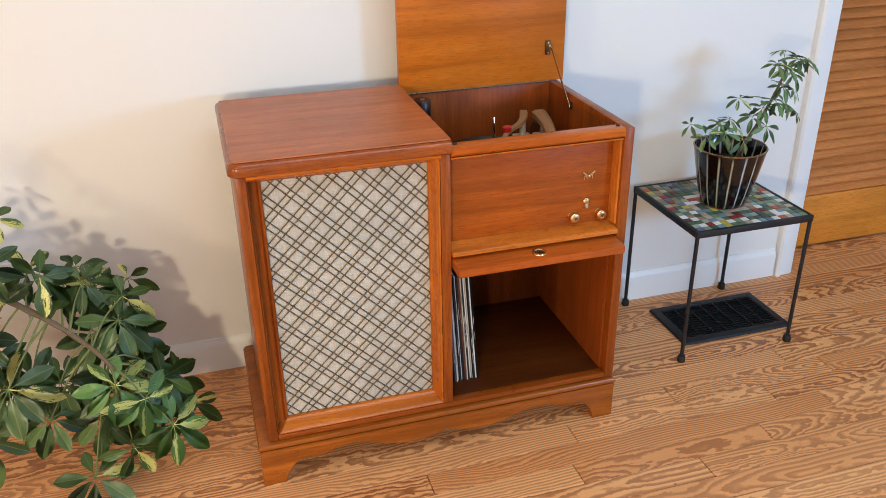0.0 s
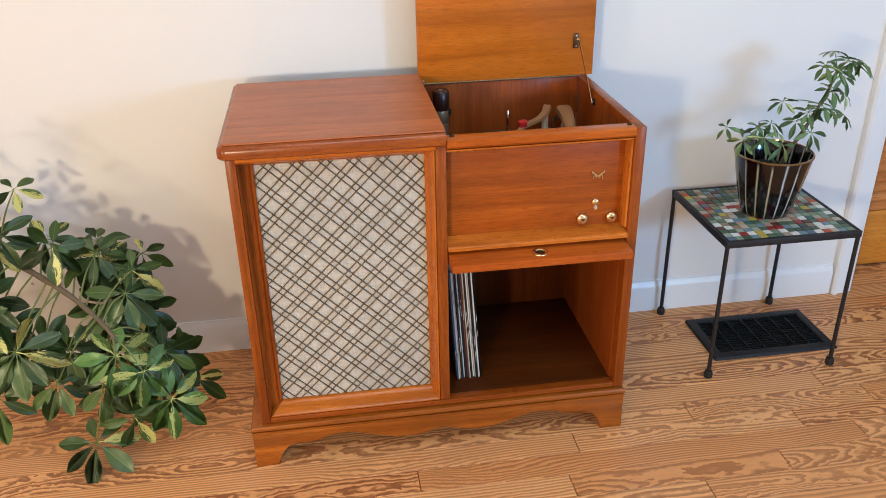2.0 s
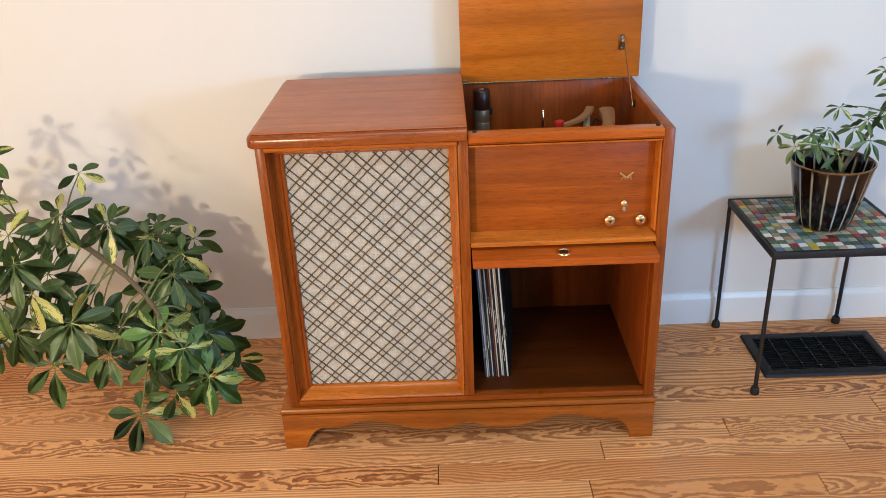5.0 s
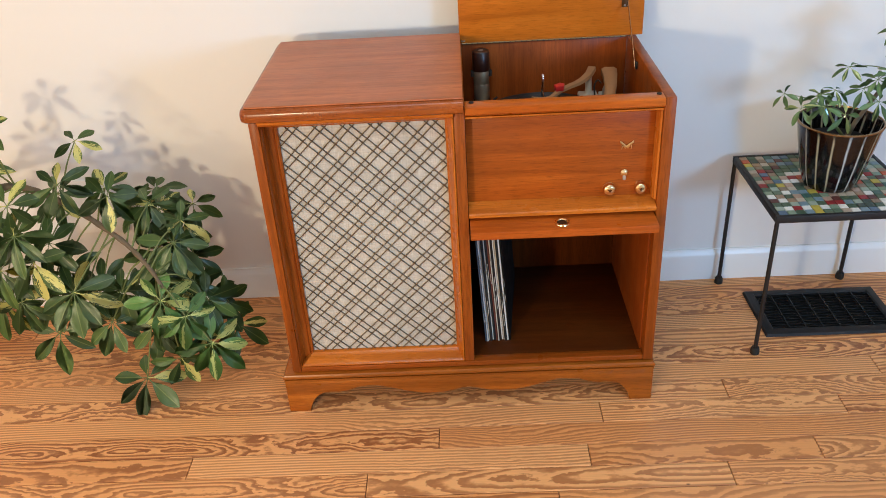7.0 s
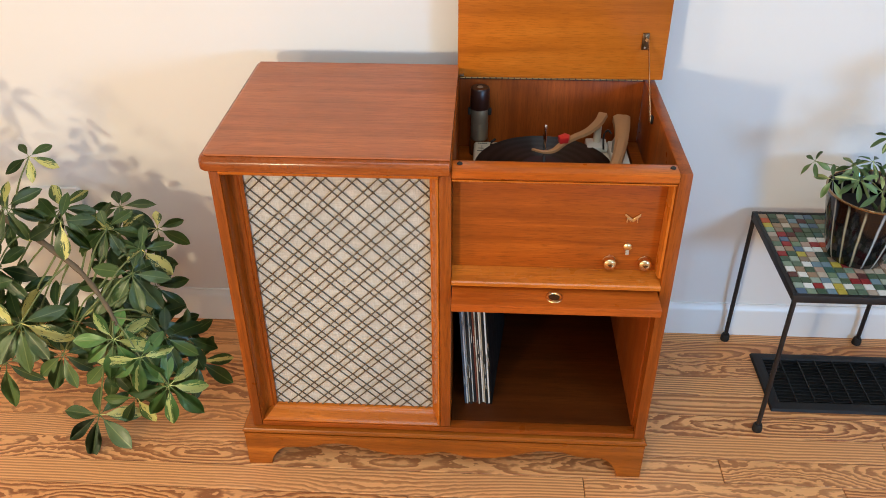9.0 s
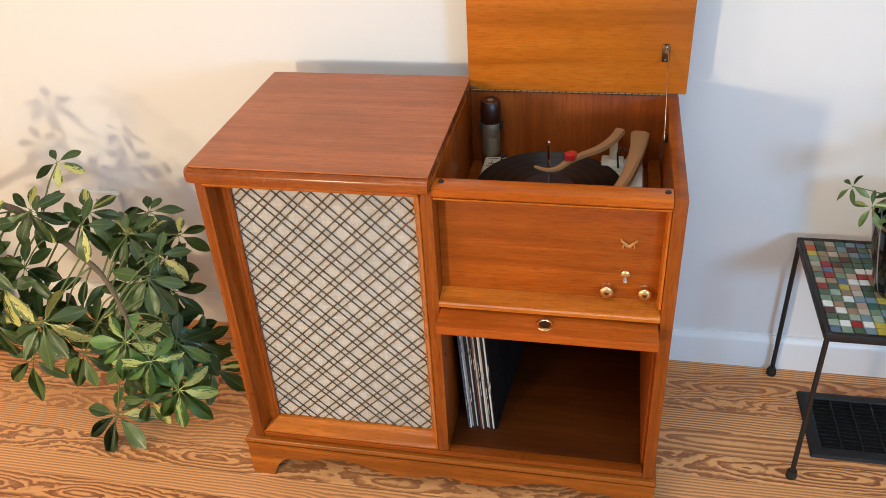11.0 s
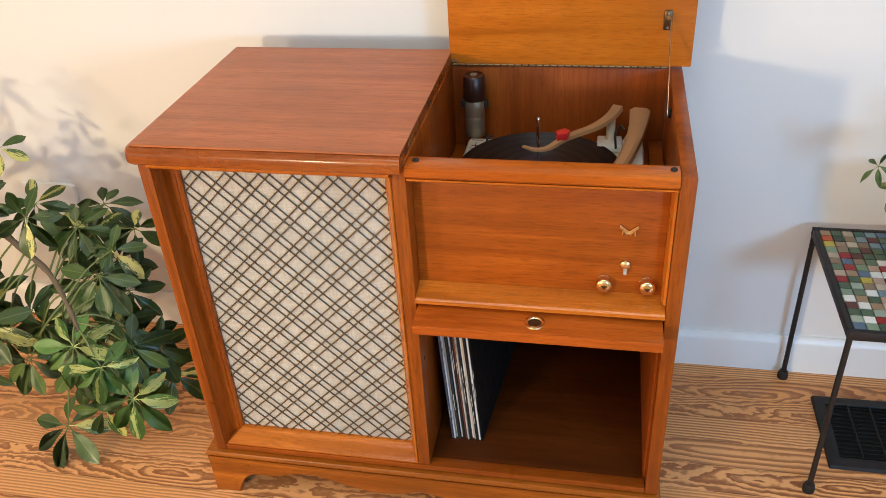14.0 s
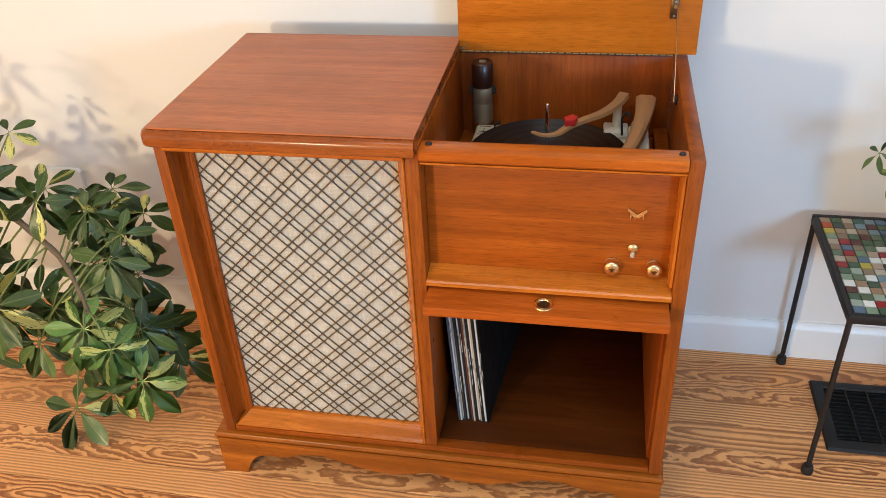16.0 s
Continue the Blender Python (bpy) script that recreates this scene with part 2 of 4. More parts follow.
def part(name, bm, material, parent=None, label="", smooth=True):
    bmesh.ops.recalc_face_normals(bm, faces=bm.faces)
    mesh = bpy.data.meshes.new(name)
    bm.to_mesh(mesh)
    bm.free()
    mesh.materials.append(material)
    if smooth:
        mesh.polygons.foreach_set("use_smooth", [True] * len(mesh.polygons))
        mesh.set_sharp_from_angle(angle=radians(38))
    ob = new(name, mesh)
    if parent is not None:
        ob.parent = parent
    if label:
        ob["label"] = label
    return ob


def box(x0, x1, y0, y1, z0, z1, bevel=0.0015, bm=None, segments=2):
    bm = bm or bmesh.new()
    made = bmesh.ops.create_cube(bm, size=1)["verts"]
    for v in made:
        v.co = Vector((x0 + (v.co.x + 0.5) * (x1 - x0), y0 + (v.co.y + 0.5) * (y1 - y0), z0 + (v.co.z + 0.5) * (z1 - z0)))
    if bevel:
        edges = list({e for v in made for e in v.link_edges})
        bmesh.ops.bevel(bm, geom=edges, offset=bevel, segments=segments, affect="EDGES", profile=0.5)
    return bm


def prism(outline, axis, a, b, bevel=0.0, bm=None):
    """An outline in the two other axes, pushed out along the axis from a to b."""
    bm = bm or bmesh.new()
    put = {"x": lambda p, q, s: (s, p, q), "y": lambda p, q, s: (p, s, q), "z": lambda p, q, s: (p, q, s)}[axis]
    low = [bm.verts.new(put(p, q, a)) for p, q in outline]
    high = [bm.verts.new(put(p, q, b)) for p, q in outline]
    caps = [bm.faces.new(low), bm.faces.new(high)]
    for i in range(len(low)):
        j = (i + 1) % len(low)
        bm.faces.new((low[i], low[j], high[j], high[i]))
    if bevel:
        edges = list({e for f in caps for e in f.edges})
        bmesh.ops.bevel(bm, geom=edges, offset=bevel, segments=2, affect="EDGES", profile=0.5)
    return bm


def lathe(profile, steps=40, centre=(0, 0, 0), bm=None):
    """A profile of (radius, height) turned round z; radius 0 closes it."""
    bm = bm or bmesh.new()
    rings = []
    for r, z in profile:
        if r < 1e-6:
            rings.append([bm.verts.new((centre[0], centre[1], centre[2] + z))])
        else:
            rings.append([bm.verts.new((centre[0] + r * math.cos(2 * math.pi * k / steps), centre[1] + r * math.sin(2 * math.pi * k / steps), centre[2] + z)) for k in range(steps)])
    for a, b in zip(rings, rings[1:]):
        for k in range(steps):
            j = (k + 1) % steps
            loop = [a[k % len(a)], a[j % len(a)], b[j % len(b)], b[k % len(b)]]
            loop = list(dict.fromkeys(loop))
            if len(loop) > 2:
                bm.faces.new(loop)
    return bm


def tube(points, radii, sides=8, bm=None):
    """A tube along the points with its own radius at each; ends closed."""
    bm = bm or bmesh.new()
    pts = [Vector(p) for p in points]
    if isinstance(radii, (int, float)):
        radii = [radii] * len(pts)
    rings = []
    for i, p in enumerate(pts):
        way = (pts[min(i + 1, len(pts) - 1)] - pts[max(i - 1, 0)]).normalized()
        ref = Vector((0, 0, 1)) if abs(way.z) < 0.9 else Vector((0, 1, 0))
        u = way.cross(ref).normalized()
        w = u.cross(way)
        rings.append([bm.verts.new(p + radii[i] * (math.cos(2 * math.pi * k / sides) * u + math.sin(2 * math.pi * k / sides) * w)) for k in range(sides)])
    for a, b in zip(rings, rings[1:]):
        for k in range(sides):
            j = (k + 1) % sides
            bm.faces.new((a[k], a[j], b[j], b[k]))
    bm.faces.new(rings[0])
    bm.faces.new(rings[-1])
    return bm


def smooth_path(points, n=6):
    """Catmull-Rom points through the given ones."""
    p = [Vector(q) for q in points]
    p = [2 * p[0] - p[1]] + p + [2 * p[-1] - p[-2]]
    out = []
    for i in range(1, len(p) - 2):
        for k in range(n):
            t = k / n
            out.append(0.5 * (2 * p[i] + (p[i + 1] - p[i - 1]) * t + (2 * p[i - 1] - 5 * p[i] + 4 * p[i + 1] - p[i + 2]) * t * t + (3 * p[i] - p[i - 1] - 3 * p[i + 1] + p[i + 2]) * t ** 3))
    out.append(p[-2])
    return out


def set_piece(name, bm, material, label, category="", smooth=True):
    return tagged(part(name, bm, material, None, "", smooth), label, category or name.split("_")[0], kind="structure")


# ---------------------------------------------------------------- the room
WALL_Y = 0.560
X0, X1, Y0, TOPZ = -2.4, 3.6, -2.85, 2.45
DOOR_A, DOOR_B, DOOR_H = 1.925, 2.745, 2.05

wall_bm = box(X0 - 0.12, DOOR_A - 0.018, WALL_Y, WALL_Y + 0.13, -0.02, TOPZ, 0)
box(DOOR_A - 0.018, DOOR_B + 0.018, WALL_Y, WALL_Y + 0.13, DOOR_H + 0.018, TOPZ, 0, wall_bm)
box(DOOR_B + 0.018, X1 + 0.12, WALL_Y, WALL_Y + 0.13, -0.02, TOPZ, 0, wall_bm)
set_piece("wall_north", wall_bm, WALL_PAINT, "off-white painted plaster wall behind the console", "wall", False)
west = box(X0 - 0.12, X0, Y0, WEST_Y - 0.32, -0.02, TOPZ, 0)
box(X0 - 0.12, X0, WEST_Y + 0.32, WALL_Y, -0.02, TOPZ, 0, west)
box(X0 - 0.12, X0, WEST_Y - 0.32, WEST_Y + 0.32, -0.02, WEST_Z - 0.34, 0, west)
box(X0 - 0.12, X0, WEST_Y - 0.32, WEST_Y + 0.32, WEST_Z + 0.34, TOPZ, 0, west)
set_piece("wall_west", west, WALL_PAINT, "plain off-white wall with a window", "wall", False)
set_piece("wall_east", box(X1, X1 + 0.12, Y0, WALL_Y, -0.02, TOPZ, 0), WALL_PAINT, "plain off-white painted wall", "wall", False)
south = bmesh.new()
edges_x = [X0 - 0.12, WARM_X - 0.3, WARM_X + 0.3, COOL_X - 0.3, COOL_X + 0.3, X1 + 0.12]
for i in range(5):
    if i in (1, 3):
        mid = WARM_Z if i == 1 else COOL_Z
        box(edges_x[i], edges_x[i + 1], Y0 - 0.12, Y0, -0.02, mid - 0.30, 0, south)
        box(edges_x[i], edges_x[i + 1], Y0 - 0.12, Y0, mid + 0.30, TOPZ, 0, south)
    else:
        box(edges_x[i], edges_x[i + 1], Y0 - 0.12, Y0, -0.02, TOPZ, 0, south)
set_piece("wall_south", south, WALL_PAINT, "plain off-white wall with two windows", "wall", False)
ceil = box(X0 - 0.12, SKY_X - 0.78, Y0 - 0.12, WALL_Y + 0.13, TOPZ, TOPZ + 0.1, 0)
box(SKY_X + 0.78, X1 + 0.12, Y0 - 0.12, WALL_Y + 0.13, TOPZ, TOPZ + 0.1, 0, ceil)
box(SKY_X - 0.78, SKY_X + 0.78, Y0 - 0.12, SKY_Y - 0.58, TOPZ, TOPZ + 0.1, 0, ceil)
box(SKY_X - 0.78, SKY_X + 0.78, SKY_Y + 0.58, WALL_Y + 0.13, TOPZ, TOPZ + 0.1, 0, ceil)
set_piece("ceiling", ceil, CEIL_PAINT, "plain white painted ceiling", "ceiling", False)
set_piece("wall_closet", box(DOOR_A - 0.3, DOOR_B + 0.3, WALL_Y + 0.30, WALL_Y + 0.34, -0.02, TOPZ, 0), WALL_PAINT, "plain wall closing the closet behind the door", "wall", False)


def baseboard_profile(y):
    return [(y, 0.0), (y - 0.014, 0.0), (y - 0.014, 0.082), (y - 0.011, 0.090), (y - 0.007, 0.096), (y - 0.005, 0.104), (y, 0.104)]


set_piece("baseboard", prism(baseboard_profile(WALL_Y), "x", X0, 1.847), TRIM_PAINT, "glossy white painted wooden baseboard along the wall", "baseboard")
trim = bmesh.new()
casing = [(1.852, WALL_Y), (1.852, WALL_Y - 0.020), (1.858, WALL_Y - 0.027), (1.868, WALL_Y - 0.027), (1.873, WALL_Y - 0.019), (1.915, WALL_Y - 0.016), (DOOR_A, WALL_Y - 0.012), (DOOR_A, WALL_Y)]
prism(casing, "z", 0.0, DOOR_H + 0.07, 0, trim)
prism([(2 * 2.335 - x, y) for x, y in casing], "z", 0.0, DOOR_H + 0.07, 0, trim)
box(DOOR_A, DOOR_B, WALL_Y - 0.018, WALL_Y, DOOR_H, DOOR_H + 0.07, 0.002, trim)
set_piece("door_trim", trim, TRIM_PAINT, "white painted door casing with a moulded outer edge", "trim")
jamb = bmesh.new()
box(DOOR_A - 0.018, DOOR_A, WALL_Y, WALL_Y + 0.20, 0, DOOR_H + 0.018, 0.001, jamb)
box(DOOR_B, DOOR_B + 0.018, WALL_Y, WALL_Y + 0.20, 0, DOOR_H + 0.018, 0.001, jamb)
box(DOOR_A, DOOR_B, WALL_Y, WALL_Y + 0.20, DOOR_H, DOOR_H + 0.018, 0.001, jamb)
set_piece("door_jamb", jamb, TRIM_PAINT, "white painted door jamb lining the opening", "trim")

# louvred door, set back in the opening
door = thing("louvred_door", "closed orange-brown louvred wooden closet door set back behind white casing", "door", (DOOR_A + 0.003, 0.703, 0.008))
DW, DH = DOOR_B - DOOR_A - 0.006, DOOR_H - 0.016
part("bottom_rail", box(0.05, DW - 0.05, 0, 0.030, 0, 0.205, 0.002), DOOR_WOOD_LIT, door)
part("top_rail", box(0.05, DW - 0.05, 0, 0.030, DH - 0.10, DH, 0.002), DOOR_WOOD_LIT, door)
part("side_stile", box(0, 0.049, 0, 0.030, 0, DH, 0.002), DOOR_WOOD_LIT, door)
part("side_stile", box(DW - 0.049, DW, 0, 0.030, 0, DH, 0.002), DOOR_WOOD_LIT, door)
slat_mesh = None
for k in range(int((DH - 0.33) / 0.0355)):
    if slat_mesh is None:
        slat = part("louvre_slat", prism([(-0.004, -0.020), (-0.0100, -0.0175), (-0.0105, -0.012), (0.016, 0.022), (0.024, 0.020), (0.004, -0.012)], "x", 0.05, DW - 0.05), DOOR_WOOD_DIM, door)
        slat_mesh = slat.data
    else:
        slat = new("louvre_slat", slat_mesh)
        slat.parent = door
    slat.location = (0, 0.006, 0.228 + 0.0355 * k)

# ---------------------------------------------------------------- wall plate behind the plant
plate = thing("wall_plate", "light grey painted metal cover plate screwed to the wall", "wall plate", (-0.69, WALL_Y, 0.26))
part("cover", prism([(0, 0), (0.0, 0.175), (0.135, 0.175), (0.145, 0.168), (0.145, 0)], "y", -0.014, 0.0, 0.002), TRIM_PAINT, plate)
for px, pz in ((0.075, 0.150), (0.075, 0.022)):
    screw = part("screw", lathe([(0, 0.003), (0.003, 0.0025), (0.004, 0.0), (0, 0)], 14), HINGE, plate, "small steel screw head")
    screw.matrix_basis = pose(px, -0.014, pz, 90, 0, 0)

# ---------------------------------------------------------------- the console
con = thing("radio_phonograph_console", "vintage orange-brown wooden phonograph console, lid open, lattice speaker grille", "console", (0, 0, 0))
W, D = 0.935, 0.460

# plinth with scalloped apron
half = [(0.0, 0.0), (0.056, 0.0), (0.060, 0.022), (0.066, 0.040), (0.078, 0.055), (0.094, 0.064), (0.116, 0.0665), (0.134, 0.065), (0.150, 0.0605),
        (0.165, 0.071), (0.185, 0.079), (0.210, 0.082), (0.238, 0.079), (0.270, 0.070), (0.310, 0.058), (0.350, 0.049), (0.385, 0.045), (0.410, 0.047), (0.430, 0.055), (0.448, 0.064), (0.4675, 0.067)]
outline = half + [(W - x, z) for x, z in reversed(half[:-1])] + [(W, 0.098), (0, 0.098)]
part("apron", prism(outline, "y", 0.0, 0.020, 0.0032), PLINTH_X, con, "scalloped front apron with bracket feet")
side_out = [(0.021, 0.0), (0.075, 0.0), (0.080, 0.03), (0.10, 0.055), (0.14, 0.062), (0.32, 0.062), (0.36, 0.055), (0.38, 0.03), (0.385, 0.0), (D, 0.0), (D, 0.098), (0.021, 0.098)]
part("side_apron", prism(side_out, "x", 0.0, 0.020, 0.001), PLINTH_Y, con)
part("side_apron", prism(side_out, "x", W - 0.020, W, 0.001), PLINTH_Y, con)


def mould_ring(profile, x0, x1, y0, y1, bm=None):
    """A moulding round the front and two sides; profile of (outward, z)."""
    bm = bm or bmesh.new()
    rows = []
    for o, z in profile:
        rows.append([bm.verts.new(p) for p in ((x0 - o, y1, z), (x0 - o, y0 - o, z), (x1 + o, y0 - o, z), (x1 + o, y1, z))])
    for a, b in zip(rows, rows[1:]):
        for k in range(3):
            bm.faces.new((a[k], a[k + 1], b[k + 1], b[k]))
    bm.faces.new(rows[0])
    bm.faces.new(rows[-1])
    for k in (0, 3):
        bm.faces.new([r[k] for r in rows])
    return bm


ogee = [(0.0, 0.098), (0.0, 0.1035), (-0.0055, 0.1042), (-0.0055, 0.1070), (0.0005, 0.1078), (0.0022, 0.111), (0.0018, 0.1145), (-0.001, 0.1175), (-0.0015, 0.1195), (-0.006, 0.1215), (-0.012, 0.1225), (-0.018, 0.1228)]
part("plinth_moulding", mould_ring(ogee, 0.0, W, 0.0, D), PLINTH_X, con, "rounded moulding on top of the plinth")

# carcass
BX0, BX1 = 0.026, 0.930
part("side_panel", box(BX0, BX0 + 0.021, 0.004, D - 0.005, 0.1262, 0.806, 0.0015), WOOD_Z, con)
part("side_panel", box(BX1 - 0.024, BX1, 0.004, D - 0.005, 0.1262, 0.815, 0.002), WOOD_Z, con)
part("divider", box(0.4625, 0.4860, 0.006, D - 0.006, 0.1415, 0.818, 0.002), WOOD_Z, con)
part("bottom_rail", box(0.0475, 0.9055, 0.005, 0.030, 0.1268, 0.1405, 0.0015), WOOD_X, con)
# set-back filler in the darkened wood, colouring in the shadow line over the plinth
part("carcass_base", box(0.034, 0.922, 0.014, D - 0.02, 0.1200, 0.1262, 0.0), INNER_SHADE_X, con, smooth=False)
# back split in two: shade coloured in below, lit tone in the well
part("back_panel", box(0.4862, 0.9055, D - 0.018, D - 0.006, 0.1264, 0.565, 0.0005), INNER_SHADE_Z, con)
part("speaker_back", box(0.0475, 0.4622, D - 0.018, D - 0.006, 0.1264, 0.805, 0.0005), INNER_SHADE_Z, con)
part("well_back", box(0.4862, 0.9055, D - 0.018, D - 0.006, 0.566, 0.8145, 0.0005), INNER_LIT_Z, con)
part("compartment_floor", box(0.4865, 0.9055, 0.0305, D - 0.0185, 0.1264, 0.1395, 0.0005), INNER_SHADE_X, con)
part("compartment_ceiling", box(0.4865, 0.9055, 0.0525, D - 0.0185, 0.556, 0.566, 0.0005), INNER_SHADE_X, con)
part("compartment_liner", box(0.9015, 0.9058, 0.032, D - 0.019, 0.140, 0.555, 0.0005), INNER_LIT_Z, con)

# the fixed top over the loudspeaker
TX0, TX1, TY0, TY1 = 0.012, 0.4835, -0.016, 0.460


def edge_slab(profile, x0, x1, y0, y1, corner, bm):
    """A slab with a shaped front and left edge; profile of (inset, z); the front left corner is cut round."""
    rows = []
    for o, z in profile:
        pts = [(x0 + o, y1, z)]
        for k in range(7):
            a = math.pi + k * math.pi / 12
            r = max(corner - o, 0.001)
            pts.append((x0 + corner + r * math.cos(a), y0 + corner + r * math.sin(a), z))
        pts += [(x1, y0 + o, z), (x1, y1, z)]
        rows.append([bm.verts.new(p) for p in pts])
    n = len(rows[0])
    for a, b in zip(rows, rows[1:]):
        for k in range(n):
            bm.faces.new((a[k], a[(k + 1) % n], b[(k + 1) % n], b[k]))
    bm.faces.new(rows[0])
    bm.faces.new(rows[-1])
    return bm


nose_prof = [(0.013, 0.806), (0.004, 0.807), (0.0005, 0.810), (0.0, 0.8180), (0.0005, 0.8260), (0.003, 0.8320), (0.0065, 0.8350), (0.010, 0.8358), (0.014, 0.8360)]
board_prof = [(0.0125, 0.8362), (0.0110, 0.8366), (0.0106, 0.8376), (0.0110, 0.8386), (0.0122, 0.8393), (0.016, 0.8395)]
part("top_edge", edge_slab(nose_prof, TX0, TX1, TY0, TY1, 0.022, bmesh.new()), varnished_wood("edge_wood", "x", (0.16, 0.032, 0.005), (0.27, 0.060, 0.009), (0.38, 0.096, 0.014), gloss=0.26, coat=0.7, sheen=0.16), con, "rounded nosing under the top")
part("top", edge_slab(board_prof, TX0, TX1, TY0, TY1, 0.022, bmesh.new()), TOP_WOOD, con, "flat reddish-brown top board")
nick_mesh = None
nick_rnd = random.Random(8)
for k in range(13):
    if nick_mesh is None:
        nick = part("worn_nick", box(-0.0004, 0.0004, -0.0006, 0.0004, -0.0045, 0.0045, 0.0002, segments=1), plain("dark_scratch", (0.14, 0.035, 0.009), 0.6), con)
        nick_mesh = nick.data
    else:
        nick = new("worn_nick", nick_mesh)
        nick.parent = con
    nick.location = (0.152 + 0.0055 * k + nick_rnd.uniform(-0.002, 0.002), -0.0154, 0.8215 + nick_rnd.uniform(-0.002, 0.002))
    nick.rotation_euler = (radians(-8), radians(nick_rnd.uniform(-14, 14)), 0)
part("top_bed_moulding", prism([(0.004, 0.792), (-0.004, 0.797), (-0.008, 0.8055), (0.02, 0.8055), (0.02, 0.792)], "x", 0.0475, 0.462), TRIM_X, con)


def frame_side(profile, which, x0, x1, z0, z1):
    """One mitred side of the grille's frame; profile of (inset, y) from the outer to the inner edge."""
    bm = bmesh.new()
    rows = []
    for o, y in profile:
        left, right, low, high = x0 + o * 1.6, x1 - o, z0 + o * 1.25, z1 - o * 1.25
        ends = {"left": ((left, y, low), (left, y, high)), "right": ((right, y, low), (right, y, high)), "low": ((left, y, low), (right, y, low)), "high": ((left, y, high), (right, y, high))}[which]
        rows.append([bm.verts.new(p) for p in ends])
    for a, b in zip(rows, rows[1:]):
        bm.faces.new((a[0], a[1], b[1], b[0]))
    bm.faces.new([r[0] for r in rows])
    bm.faces.new([r[1] for r in rows])
    bm.faces.new((rows[0][0], rows[0][1], rows[-1][1], rows[-1][0]))
    return bm


gprof = [(0.0, 0.050), (0.0, 0.008), (0.002, 0.005), (0.004, 0.005), (0.006, 0.008), (0.0075, 0.0115), (0.013, 0.025), (0.0155, 0.032), (0.017, 0.033), (0.0195, 0.039), (0.0195, 0.050)]
lprof = [(0.0, 0.050), (0.0, 0.007), (0.0008, 0.005), (0.0018, 0.007), (0.0030, 0.036), (0.0045, 0.040), (0.0135, 0.0415), (0.0145, 0.036), (0.0160, 0.034), (0.0180, 0.036), (0.0195, 0.039), (0.0195, 0.050)]
# left side's shade put in by darker wood; the others lighter, as lit
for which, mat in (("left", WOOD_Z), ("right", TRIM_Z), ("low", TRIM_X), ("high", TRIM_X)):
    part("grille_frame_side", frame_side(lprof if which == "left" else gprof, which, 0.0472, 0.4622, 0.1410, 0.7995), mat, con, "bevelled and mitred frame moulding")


def cloth():
    n = Nodes("woven_grille_cloth")
    warp = n.noise(n.place((1300, 1300, 45)), 1.0, 2, 0.6)
    weft = n.noise(n.place((45, 1300, 1300)), 1.0, 2, 0.6)
    age = n.noise(n.place((5, 5, 5)), 1.2, 4)
    weave = n.math("ADD", n.math("MULTIPLY", warp, 0.5), n.math("MULTIPLY", weft, 0.5))
    c = n.ramp(weave, [(0.34, (0.28, 0.25, 0.20)), (0.5, (0.53, 0.49, 0.42)), (0.66, (0.72, 0.69, 0.62))])
    patch = n.ramp(n.noise(n.place((3, 3, 2)), 2.0, 4, 0.6), [(0.42, (0, 0, 0)), (0.66, (1, 1, 1))])
    c = n.mix(n.math("MULTIPLY", age, 0.40), c, (0.40, 0.365, 0.31))
    n.colour(n.mix(n.math("MULTIPLY", patch, 0.38), c, (0.33, 0.315, 0.28)))
    n.put(Roughness=0.85)
    n.bump(weave, 0.5, 0.001)
    return n.mat


GX0, GX1, GZ0, GZ1 = 0.078, 0.4435, 0.164, 0.7765
part("grille_cloth", box(0.050, 0.460, 0.0452, 0.0560, 0.144, 0.797, 0), cloth(), con, "beige woven loudspeaker cloth")
ROD = 0.00135
for slope in (-1, 1):
    for k in range(-14, 20):
        for pair in (0.0, 0.0198):
            at = 0.0905 + 0.0608 * k + pair if slope < 0 else 0.1065 + 0.0608 * k + pair
            # the rod crosses the grille's upper edge at x = at; clip it to the opening
            a0, a1 = (at, at + (GZ1 - GZ0)) if slope < 0 else (at, at - (GZ1 - GZ0))
            s0, s1 = 0.0, 1.0
            dx = a1 - a0
            t0, t1 = (GX0 - 0.003 - a0) / dx, (GX1 + 0.003 - a0) / dx
            s0, s1 = max(s0, min(t0, t1)), min(s1, max(t0, t1))
            if s1 - s0 < 0.01:
                continue
            ry = 0.0435 if slope < 0 else 0.0412
            p = [(a0 + dx * s, ry, GZ1 - (GZ1 - GZ0) * s) for s in (s0, s1)]
            part("lattice_rod", tube(p, ROD, 6), BRONZE, con, smooth=True)

# radio front: rail, panel, ledge
part("front_rail", prism([(0.004, 0.794), (-0.001, 0.799), (-0.001, 0.813), (0.003, 0.816), (0.034, 0.816), (0.045, 0.812), (0.045, 0.791), (0.012, 0.791)], "x", 0.4865, 0.9055, 0.001), varnished_wood("rail_wood", "x", (0.33, 0.062, 0.004), (0.48, 0.105, 0.008), (0.60, 0.150, 0.014), gloss=0.28, coat=0.4, sheen=0.22), con)
part("rail_bead", prism([(0.030, 0.780), (0.012, 0.784), (0.008, 0.787), (0.008, 0.790), (0.030, 0.7905)], "x", 0.4870, 0.9055), TRIM_X, con)
part("radio_panel", box(0.4868, 0.9053, 0.043, 0.052, 0.549, 0.7905, 0.0005), varnished_wood("panel_wood", "x", (0.28, 0.056, 0.004), (0.38, 0.083, 0.006), (0.49, 0.120, 0.011), gloss=0.40, coat=0.12, streak=0.34), con, "plain reddish-brown front panel")
part("panel_side_moulding", prism([(0.905, 0.012), (0.901, 0.014), (0.8985, 0.024), (0.898, 0.0425), (0.905, 0.0425)], "z", 0.572, 0.7835), TRIM_Z, con)
